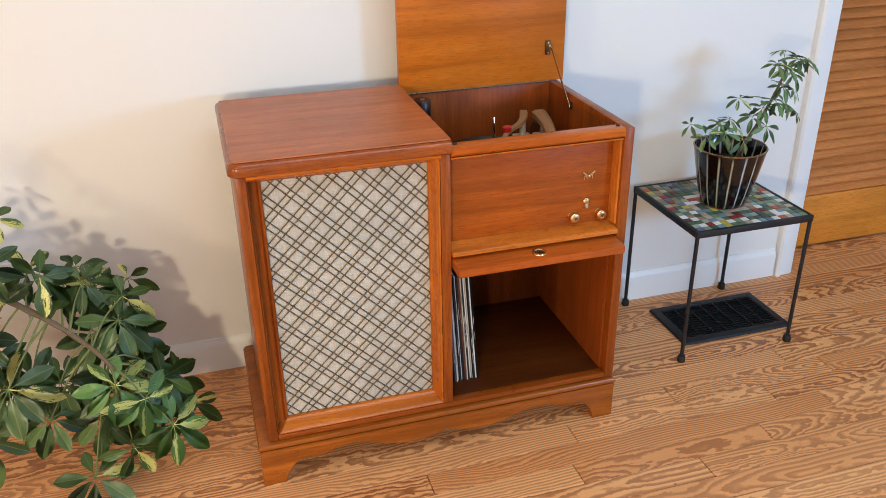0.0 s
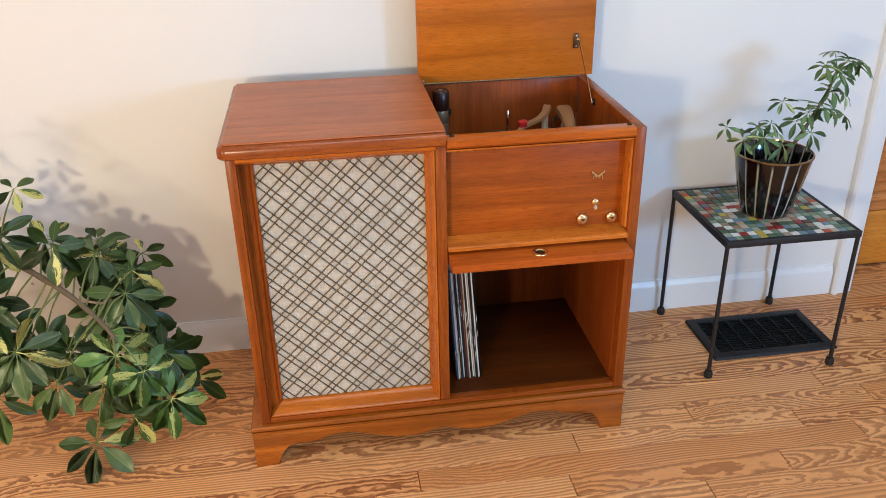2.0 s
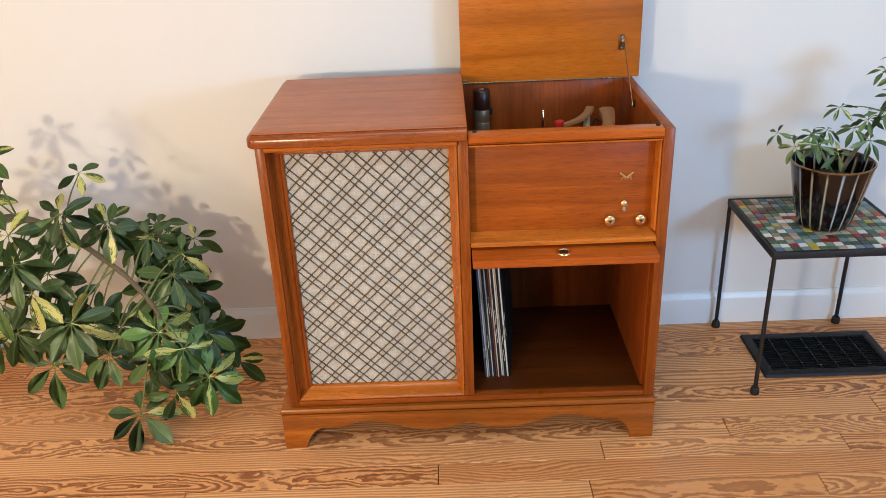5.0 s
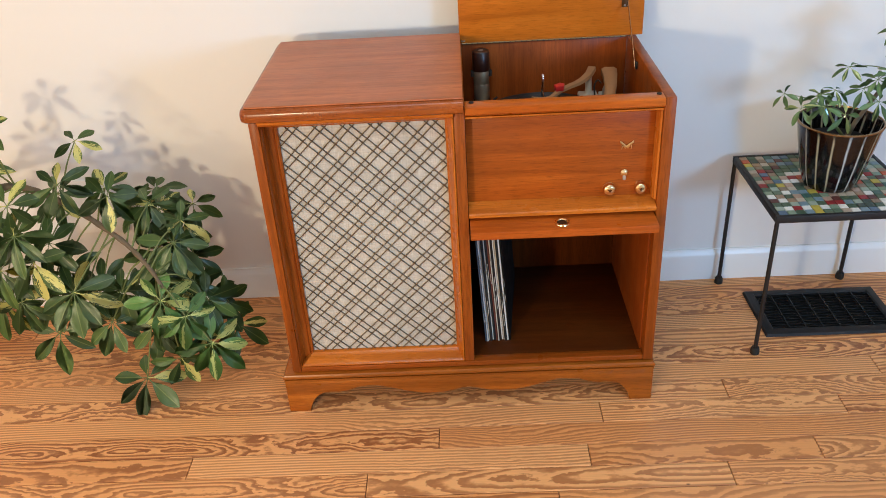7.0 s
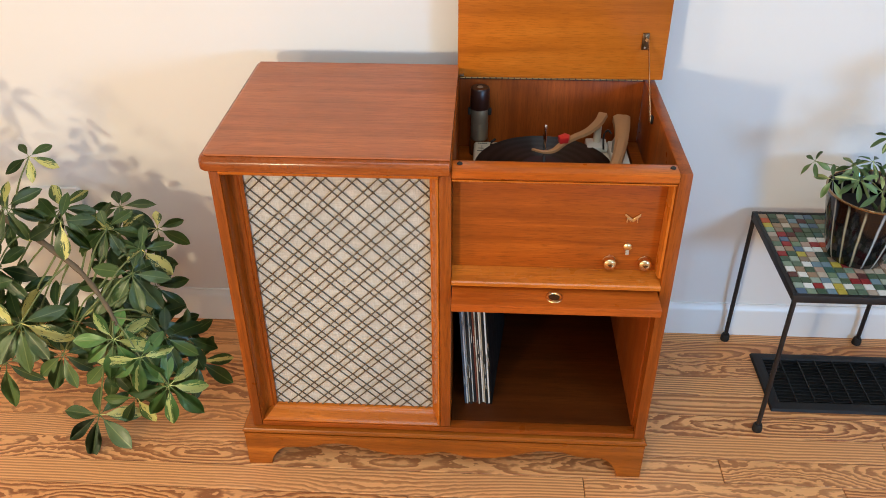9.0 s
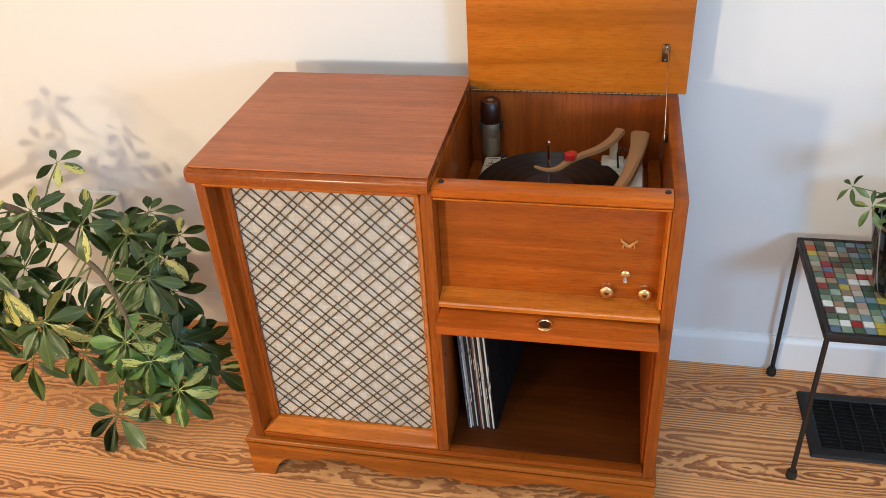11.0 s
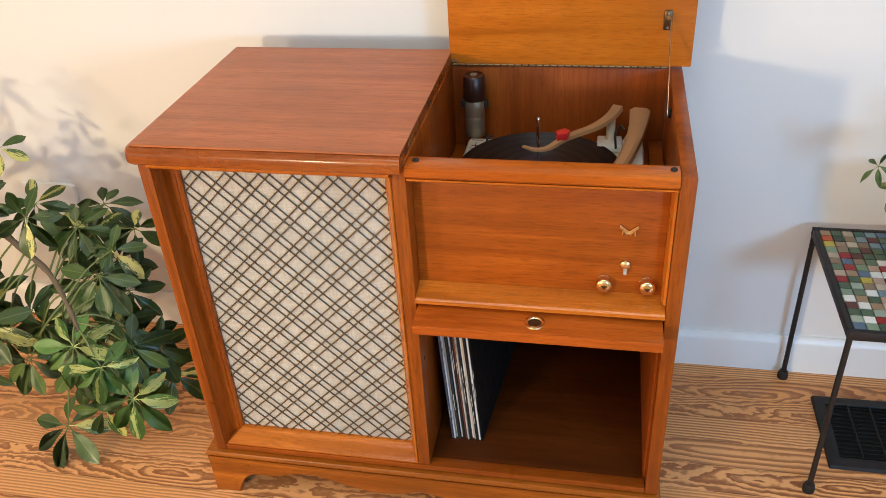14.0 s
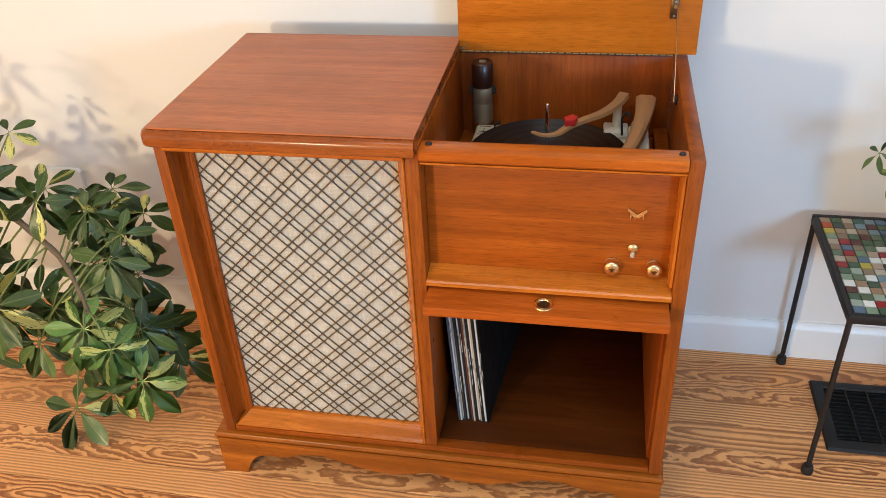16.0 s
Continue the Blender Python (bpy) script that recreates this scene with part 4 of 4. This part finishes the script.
hue = glaze.ramp(glaze.math("FRACT", glaze.math("MULTIPLY", glaze.math("FLOOR", glaze.math("ADD", ang2, 50.0)), 0.37)), [(0.0, (0.62, 0.61, 0.56)), (0.35, (0.50, 0.45, 0.28)), (0.65, (0.55, 0.60, 0.62)), (1.0, (0.46, 0.42, 0.24))])
glaze.colour(glaze.mix(glaze.math("MULTIPLY", glaze.math("MULTIPLY", line, fade), glaze.math("ADD", glaze.math("MULTIPLY", streak, 0.7), 0.35)), (0.005, 0.003, 0.003), hue))
glaze.put(Roughness=0.14, Coat_Weight=0.25, Coat_Roughness=0.05)
part("body", lathe([(0, 0.0), (0.056, 0.0), (0.061, 0.002), (0.066, 0.012), (0.074, 0.040), (0.083, 0.080), (0.091, 0.120), (0.098, 0.160), (0.1005, 0.170), (0.1000, 0.1725), (0.0975, 0.1725), (0.0955, 0.169), (0.090, 0.140), (0.084, 0.118), (0, 0.116)], 72), glaze.mat, pot)
part("gilt_rim", lathe([(0.0985, 0.1685), (0.1012, 0.170), (0.1015, 0.1725), (0.0995, 0.1745), (0.0970, 0.1738), (0.0965, 0.1715)], 72), plain("worn_gilt", (0.42, 0.26, 0.12), 0.2, 0.85, vary=0.5), pot, "worn gilt rim line")
part("soil", lathe([(0.0, 0.121), (0.04, 0.123), (0.083, 0.119)], 40), SOIL, pot)


# ---------------------------------------------------------------- umbrella plants
def leaf_material(name, dark, light, pale, share):
    n = Nodes(name)
    obj = n.tree.nodes.new("ShaderNodeTexCoord").outputs["Object"]
    info = n.tree.nodes.new("ShaderNodeObjectInfo").outputs["Random"]
    sep = n.tree.nodes.new("ShaderNodeSeparateXYZ")
    n.link(obj, sep.inputs[0])
    c = n.mix(info, dark, light)
    blot = n.noise(n.place((3, 5, 5), "object", shift=20.0), 1.0, 3, 0.6, 0.8)
    c = n.mix(n.math("MULTIPLY", blot, 0.5), c, tuple(v * 0.5 for v in dark))
    off = n.math("ABSOLUTE", sep.outputs[1])
    rib = n.ramp(off, [(0.0, (1, 1, 1)), (0.016, (0, 0, 0))])
    c = n.mix(n.math("MULTIPLY", rib, 0.45), c, (0.26, 0.32, 0.10))
    # a pale flame along the rib, wider on one half, with ragged edges along the veins
    lot = n.math("FRACT", n.math("MULTIPLY", info, 7.31))
    pick = n.math("GREATER_THAN", lot, 1.0 - share)
    ragged = n.noise(n.place((5, 30, 1), "object", shift=11.0), 1.0, 3, 0.7)
    lean = n.math("MULTIPLY", n.math("SUBTRACT", n.math("FRACT", n.math("MULTIPLY", info, 29.7)), 0.5), 0.16)
    away = n.math("ABSOLUTE", n.math("ADD", sep.outputs[1], lean))
    reach = n.math("MULTIPLY", n.math("SUBTRACT", ragged, 0.30), n.math("ADD", n.math("MULTIPLY", n.math("FRACT", n.math("MULTIPLY", info, 17.9)), 0.50), 0.18))
    zone = n.ramp(n.math("SUBTRACT", reach, away), [(0.0, (0, 0, 0)), (0.018, (1, 1, 1))])
    c = n.mix(n.math("MULTIPLY", zone, pick), c, pale)
    n.colour(c)
    n.put(Roughness=0.36, Coat_Weight=0.12, Coat_Roughness=0.25, Transmission_Weight=0.0, Subsurface_Weight=0.0)
    vein = n.noise(n.place((6, 40, 1), "object"), 1.0, 2)
    n.bump(vein, 0.12, 0.004)
    return n.mat


LEAF_BIG = leaf_material("umbrella_leaf", (0.038, 0.084, 0.021), (0.105, 0.195, 0.043), (0.62, 0.60, 0.19), 0.16)
LEAF_YOUNG = leaf_material("young_umbrella_leaf", (0.080, 0.205, 0.046), (0.150, 0.320, 0.072), (0.56, 0.64, 0.22), 0.40)
LEAF_SMALL = leaf_material("dwarf_umbrella_leaf", (0.100, 0.190, 0.062), (0.210, 0.330, 0.120), (0.50, 0.55, 0.22), 0.25)
STALK = plain("green_stalk", (0.16, 0.20, 0.06), 0.5, vary=0.3)
BARK = plain("grey_brown_bark", (0.16, 0.12, 0.075), 0.75, vary=0.4, scale=70, bump=0.6)


def leaf_mesh(name, width, droop, fold, material, seed, tip=0.06):
    """A leaf 1 long along x, lying in xy, folded along its rib and drooping; it has a short stalk."""
    r = random.Random(seed)
    bm = bmesh.new()
    n = 9
    rows = []
    for i in range(n + 1):
        s = i / n
        w = width * math.sin(math.pi * s ** 1.12) ** 0.80 * (0.84 + 0.26 * s) if 0 < i < n else 0.006
        x = 0.14 + 0.86 * s
        z = -droop * s ** 1.7 + 0.012 * math.sin(5 * s + seed)
        wave = 0.018 * math.sin(9 * s + seed * 2)
        rows.append([bm.verts.new((x, -w, z + fold * w + wave)), bm.verts.new((x, -w * 0.5, z + fold * w * 0.62)), bm.verts.new((x, 0, z)), bm.verts.new((x, w * 0.5, z + fold * w * 0.62)), bm.verts.new((x, w, z + fold * w - wave))])
    for a, b in zip(rows, rows[1:]):
        for k in range(4):
            bm.faces.new((a[k], a[k + 1], b[k + 1], b[k]))
    # give the blade a thickness
    solid = bmesh.ops.solidify(bm, geom=bm.faces[:], thickness=0.008)
    tube([(0.0, 0, 0.0), (0.08, 0, 0.004), (0.17, 0, -0.004)], [0.013, 0.012, 0.009], 5, bm)
    bmesh.ops.recalc_face_normals(bm, faces=bm.faces)
    mesh = bpy.data.meshes.new(name)
    bm.to_mesh(mesh)
    bm.free()
    mesh.materials.append(material)
    mesh.polygons.foreach_set("use_smooth", [True] * len(mesh.polygons))
    return mesh


def blades(material, seed):
    return [leaf_mesh("leaf", w, droop, fold, material, seed + k) for k, (w, droop, fold) in enumerate(((0.172, 0.14, 0.22), (0.188, 0.22, 0.16), (0.158, 0.30, 0.28), (0.196, 0.10, 0.12)))]


BIG_LEAVES, YOUNG_LEAVES = blades(LEAF_BIG, 1), blades(LEAF_YOUNG, 11)
SMALL_LEAVES = [leaf_mesh("leaf", 0.135, 0.20, 0.3, LEAF_SMALL, 5), leaf_mesh("leaf", 0.15, 0.28, 0.25, LEAF_SMALL, 6), leaf_mesh("leaf", 0.125, 0.14, 0.35, LEAF_SMALL, 7)]


def umbrella(plant, centre, facing, size, count, meshes, rnd, spread=1.0, start=0.0):
    """A whorl of leaves round a point, like an umbrella that opens towards 'facing'."""
    f = Vector(facing).normalized()
    u = f.cross(Vector((0, 0, 1)) if abs(f.z) < 0.95 else Vector((0, 1, 0))).normalized()
    w = f.cross(u)
    for k in range(count):
        a = start + 2 * math.pi * (k + rnd.uniform(-0.18, 0.18)) / count
        out = (math.cos(a) * u + math.sin(a) * w)
        way = (out * spread + f * rnd.uniform(-0.12, 0.20) + Vector((0, 0, -0.22))).normalized()
        up = (f - way * f.dot(way)).normalized()
        sidev = up.cross(way)
        s = size * (0.92 - 0.14 * out.z) * rnd.uniform(0.86, 1.10)
        m = Matrix((way, sidev, up)).transposed().to_4x4()
        leaf = new("leaf", rnd.choice(meshes))
        leaf.parent = plant
        leaf.matrix_basis = Matrix.Translation(Vector(centre) - plant.location) @ m @ Matrix.Diagonal((s, s, s, 1))


def stalk(plant, a, b, r0, r1, sag=0.01, name="stalk", material=None, sides=7):
    a, b = Vector(a) - plant.location, Vector(b) - plant.location
    mid = (a + b) / 2 + Vector((0, 0, sag))
    pts = smooth_path([a, mid, b], 5)
    radii = [r0 + (r1 - r0) * i / (len(pts) - 1) for i in range(len(pts))]
    return part(name, tube(pts, radii, sides), material or STALK, plant)


# saucer and planter of the large plant
saucer = thing("plant_saucer", "grey glazed plant saucer on the floor", "saucer", (-1.110, 0.398, 0.0))
part("dish", lathe([(0, 0.0), (0.118, 0.0), (0.126, 0.004), (0.148, 0.030), (0.151, 0.034), (0.148, 0.036), (0.143, 0.033), (0.122, 0.010), (0, 0.008)], 64), plain("grey_glaze", (0.34, 0.34, 0.35), 0.3, coat=0.3), saucer)
planter = thing("floor_planter", "grey ceramic planter standing in its saucer", "plant pot", (-1.110, 0.398, 0.0082))
part("body", lathe([(0, 0.0), (0.095, 0.0), (0.100, 0.004), (0.118, 0.20), (0.122, 0.225), (0.116, 0.228), (0.110, 0.200), (0, 0.195)], 56), plain("planter_glaze", (0.30, 0.30, 0.31), 0.35, coat=0.2), planter)
part("soil", lathe([(0, 0.202), (0.05, 0.204), (0.108, 0.198)], 32), SOIL, planter)

# the large variegated plant beside the console
big = thing("umbrella_tree", "bushy variegated green and yellow umbrella plant leaning over the floor", "plant", (-1.10, 0.39, 0.205))
rnd = random.Random(11)
trunk = smooth_path([(-1.10, 0.39, 0.20), (-1.06, 0.36, 0.34), (-0.90, 0.29, 0.50), (-0.723, 0.260, 0.557), (-0.637, 0.260, 0.551), (-0.537, 0.240, 0.508), (-0.466, 0.220, 0.463), (-0.398, 0.200, 0.410), (-0.327, 0.140, 0.368), (-0.290, 0.10, 0.335)], 5)
tb = [p - big.location for p in trunk]
part("trunk", tube(tb, [0.013 - 0.0085 * i / (len(tb) - 1) + 0.0008 * math.sin(i * 1.9) for i in range(len(tb))], 10), BARK, big, "thin grey-brown leaning trunk")
second = smooth_path([(-0.90, 0.29, 0.50), (-0.74, 0.25, 0.60), (-0.68, 0.24, 0.65), (-0.69, 0.235, 0.70), (-0.66, 0.22, 0.74)], 5)
part("branch", tube([p - big.location for p in second], [0.008 - 0.004 * i / (len(second) - 1) for i in range(len(second))], 8), BARK, big)
# whorls: centre, the way they face, leaf length, leaf count, where their stalk leaves the trunk
UPPER = [
    ((-0.509, 0.315, 0.655), (0.25, -0.55, 0.80), 0.066, 5, 0.55), ((-0.522, 0.190, 0.593), (0.10, -0.80, 0.60), 0.084, 7, 0.52), ((-0.422, 0.220, 0.540), (0.20, -0.85, 0.50), 0.088, 6, 0.72),
    ((-0.382, 0.430, 0.454), (0.25, -0.45, 0.85), 0.084, 8, 0.80), ((-0.333, 0.300, 0.457), (0.25, -0.55, 0.80), 0.092, 9, 0.84), ((-0.401, 0.330, 0.455), (-0.10, -0.60, 0.75), 0.086, 7, 0.78),
    ((-0.255, 0.340, 0.448), (0.45, -0.45, 0.75), 0.084, 6, 0.85), ((-0.277, 0.203, 0.409), (0.25, -0.75, 0.65), 0.094, 9, 0.90), ((-0.263, 0.250, 0.446), (0.35, -0.65, 0.70), 0.082, 6, 0.88),
    ((-0.690, 0.220, 0.740), (0.00, -0.60, 0.80), 0.080, 6, 0.42), ((-0.745, 0.250, 0.620), (-0.10, -0.70, 0.70), 0.085, 7, 0.40),
]
YOUNG = [
    ((-0.293, 0.075, 0.314), (0.22, -0.80, 0.62), 0.088, 8, 0.98), ((-0.236, 0.064, 0.271), (0.25, -0.85, 0.42), 0.090, 7, 0.98), ((-0.186, 0.066, 0.184), (0.35, -0.85, 0.45), 0.094, 8, 0.98),
]
LOWER = [
    ((-0.196, 0.125, 0.283), (0.45, -0.75, 0.55), 0.094, 7, 0.97), ((-0.233, 0.165, 0.312), (0.30, -0.70, 0.65), 0.088, 7, 0.95), ((-0.150, 0.175, 0.165), (0.60, -0.60, 0.45), 0.092, 7, 0.98),
    ((-0.379, 0.066, 0.078), (0.00, -0.70, 0.70), 0.104, 7, 0.97), ((-0.284, 0.085, 0.125), (0.20, -0.90, 0.30), 0.086, 6, 0.98), ((-0.449, 0.110, 0.233), (0.10, -0.85, 0.45), 0.086, 8, 0.88),
    ((-0.513, 0.092, 0.339), (0.05, -0.75, 0.65), 0.108, 9, 0.74), ((-0.580, 0.085, 0.222), (0.00, -0.85, 0.35), 0.098, 6, 0.70), ((-0.621, 0.105, 0.500), (0.00, -0.75, 0.65), 0.094, 8, 0.50),
    ((-0.600, 0.110, 0.423), (-0.05, -0.85, 0.50), 0.094, 7, 0.52), ((-0.690, 0.110, 0.400), (-0.10, -0.85, 0.45), 0.100, 8, 0.45), ((-0.720, 0.120, 0.300), (-0.05, -0.90, 0.30), 0.098, 7, 0.45),
    ((-0.760, 0.180, 0.500), (-0.10, -0.70, 0.65), 0.098, 8, 0.40), ((-0.660, 0.100, 0.310), (0.00, -0.90, 0.35), 0.096, 7, 0.55),
]
INNER = [
    ((-0.405, 0.190, 0.262), (0.10, -0.80, 0.45), 0.092, 8, 0.88), ((-0.350, 0.150, 0.175), (0.15, -0.85, 0.35), 0.090, 7, 0.95), ((-0.290, 0.170, 0.225), (0.25, -0.80, 0.40), 0.090, 7, 0.96),
    ((-0.490, 0.200, 0.290), (0.05, -0.75, 0.50), 0.092, 8, 0.75), ((-0.330, 0.225, 0.372), (0.15, -0.75, 0.60), 0.088, 7, 0.88), ((-0.225, 0.215, 0.240), (0.40, -0.75, 0.40), 0.086, 7, 0.97),
    ((-0.570, 0.190, 0.345), (0.00, -0.80, 0.50), 0.094, 7, 0.65), ((-0.640, 0.190, 0.260), (0.00, -0.85, 0.40), 0.094, 7, 0.60), ((-0.215, 0.130, 0.215), (0.35, -0.85, 0.30), 0.084, 6, 0.98),
    ((-0.560, 0.250, 0.540), (0.00, -0.70, 0.65), 0.086, 7, 0.56), ((-0.465, 0.310, 0.520), (0.10, -0.65, 0.70), 0.084, 7, 0.68), ((-0.640, 0.150, 0.560), (-0.05, -0.75, 0.60), 0.090, 7, 0.48),
    ((-0.290, 0.300, 0.385), (0.30, -0.70, 0.55), 0.088, 8, 0.88), ((-0.245, 0.240, 0.345), (0.40, -0.75, 0.50), 0.088, 8, 0.93),
    ((-0.345, 0.270, 0.490), (0.10, -0.60, 0.80), 0.082, 7, 0.82), ((-0.175, 0.180, 0.240), (0.55, -0.70, 0.40), 0.088, 7, 0.97),
    ((-0.300, 0.130, 0.255), (0.10, -0.85, 0.45), 0.090, 8, 0.97), ((-0.420, 0.150, 0.300), (0.05, -0.80, 0.55), 0.088, 8, 0.85), ((-0.245, 0.130, 0.150), (0.25, -0.90, 0.25), 0.086, 7, 0.98),
    ((-0.530, 0.150, 0.265), (0.00, -0.85, 0.40), 0.092, 8, 0.72), ((-0.580, 0.170, 0.440), (0.00, -0.80, 0.55), 0.090, 7, 0.58), ((-0.345, 0.110, 0.215), (0.10, -0.90, 0.35), 0.088, 7, 0.96),
]
for rows, blade_set in ((UPPER, BIG_LEAVES), (YOUNG, YOUNG_LEAVES), (LOWER, BIG_LEAVES), (INNER, BIG_LEAVES)):
    for centre, facing, size, count, s in rows:
        root = trunk[min(len(trunk) - 1, int(s * (len(trunk) - 1)))]
        stalk(big, root, centre, 0.0026, 0.0016, 0.015)
        umbrella(big, centre, facing, size * 1.10, count, blade_set, rnd, start=rnd.uniform(0, 6))

# the small plant in the striped planter
small = thing("dwarf_umbrella_plant", "small umbrella plant with narrow green leaves on a bent woody stem", "plant", (1.437, 0.335, 0.548))
stem = smooth_path([(1.450, 0.325, 0.545), (1.462, 0.315, 0.600), (1.480, 0.300, 0.655), (1.500, 0.292, 0.705), (1.525, 0.285, 0.775), (1.540, 0.280, 0.830)], 5)
part("stem", tube([p - small.location for p in stem], [0.0068 - 0.0038 * i / (len(stem) - 1) + 0.0005 * math.sin(i * 2.1) for i in range(len(stem))], 9), BARK, small, "bent woody stem")
side_stem = smooth_path([(1.450, 0.325, 0.560), (1.415, 0.310, 0.600), (1.380, 0.300, 0.655)], 4)
part("side_stem", tube([p - small.location for p in side_stem], [0.004, 0.004, 0.004, 0.0038, 0.0036, 0.0034, 0.003, 0.0028, 0.0025], 7), STALK, small)
SPRIGS = [
    ((1.545, 0.245, 0.868), (0.1, -0.3, 1), 0.062, 8, 1.0), ((1.485, 0.250, 0.860), (-0.4, -0.3, 1), 0.062, 6, 1.0), ((1.590, 0.250, 0.858), (0.5, -0.3, 1), 0.060, 6, 1.0), ((1.535, 0.300, 0.880), (0, 0.2, 1), 0.055, 6, 1.0), ((1.530, 0.235, 0.832), (0.0, -0.8, 0.6), 0.058, 6, 0.95),
    ((1.490, 0.240, 0.758), (0, -0.4, 1), 0.060, 7, 0.75), ((1.410, 0.290, 0.760), (-0.4, -0.3, 1), 0.055, 6, 0.72), ((1.570, 0.260, 0.722), (0.5, -0.4, 0.8), 0.062, 6, 0.7), ((1.440, 0.260, 0.715), (-0.3, -0.6, 0.8), 0.060, 6, 0.62),
    ((1.515, 0.255, 0.795), (0.1, -0.6, 0.8), 0.058, 7, 0.85), ((1.560, 0.265, 0.780), (0.5, -0.4, 0.8), 0.056, 6, 0.82), ((1.470, 0.262, 0.735), (-0.2, -0.5, 0.9), 0.060, 7, 0.68),
    ((1.565, 0.235, 0.868), (0.3, -0.5, 0.9), 0.060, 7, 1.0), ((1.510, 0.238, 0.850), (-0.2, -0.6, 0.8), 0.060, 7, 0.98), ((1.530, 0.250, 0.742), (0.3, -0.6, 0.7), 0.060, 6, 0.75),
]
LOW = [
    ((1.470, 0.235, 0.690), (0.1, -0.8, 0.7), 0.066, 6, 0.4), ((1.345, 0.270, 0.700), (-0.2, -0.4, 1), 0.058, 7, 0.0), ((1.385, 0.285, 0.705), (0.1, -0.3, 1), 0.056, 7, 0.0), ((1.265, 0.290, 0.700), (-0.6, -0.3, 0.8), 0.052, 5, 0.0),
    ((1.345, 0.240, 0.682), (-0.1, -0.7, 0.8), 0.058, 6, 0.0), ((1.395, 0.230, 0.662), (0.1, -0.9, 0.5), 0.060, 5, 0.0), ((1.300, 0.260, 0.672), (-0.5, -0.6, 0.6), 0.055, 5, 0.0),
]
for rows in (SPRIGS, LOW):
    for centre, facing, size, count, s in rows:
        root = stem[min(len(stem) - 1, int(s * (len(stem) - 1)))] if s > 0 else side_stem[-1]
        stalk(small, root, centre, 0.0016, 0.0010, 0.006)
        umbrella(small, centre, facing, size * 0.84, count, SMALL_LEAVES, rnd, spread=0.95, start=rnd.uniform(0, 6))

# ---------------------------------------------------------------- floor boards
floor = set_piece("floor", box(X0 - 0.12, X1 + 0.12, Y0 - 0.12, WALL_Y + 0.33, -0.06, -0.010, 0), GAP, "varnished heart pine strip floor with bold grain", "floor", False)
BOARD, SEAM = 0.0735, -0.0785
KNOWN = {0: (0.801,), -1: (0.390,), -2: (-0.215, 0.75), -3: (0.222, 1.065), 1: (1.133,), 2: (1.55,), 5: (0.30,)}
EXTRA = {0: (1.405,), -1: (1.54,), -2: (1.29,), -3: (), 1: (1.65,), 2: (), 5: ()}
brd = random.Random(21)
for row in range(-45, 11):
    y0 = SEAM + BOARD * row
    y1 = y0 + BOARD
    if y1 < Y0 or y0 > WALL_Y + 0.25:
        continue
    if row in KNOWN:
        cuts = sorted((X0 - 0.1, *KNOWN[row], *EXTRA[row], 2.3 + brd.uniform(0, 0.6), X1 + 0.1, -1.2 + brd.uniform(-0.3, 0.4)))
    else:
        cuts, x = [X0 - 0.1], X0 + brd.uniform(0.3, 1.6)
        while x < X1 - 0.3:
            cuts.append(x)
            x += brd.uniform(1.1, 2.3)
        cuts.append(X1 + 0.1)
    for a, b in zip(cuts, cuts[1:]):
        dz = brd.uniform(-0.0003, 0.0003)
        board = part("floor_board", box(a + 0.0009, b - 0.0009, y0 + 0.0009, y1 - 0.0009, -0.0095 + dz, dz, 0.0010, segments=1), PINE, floor, smooth=False)
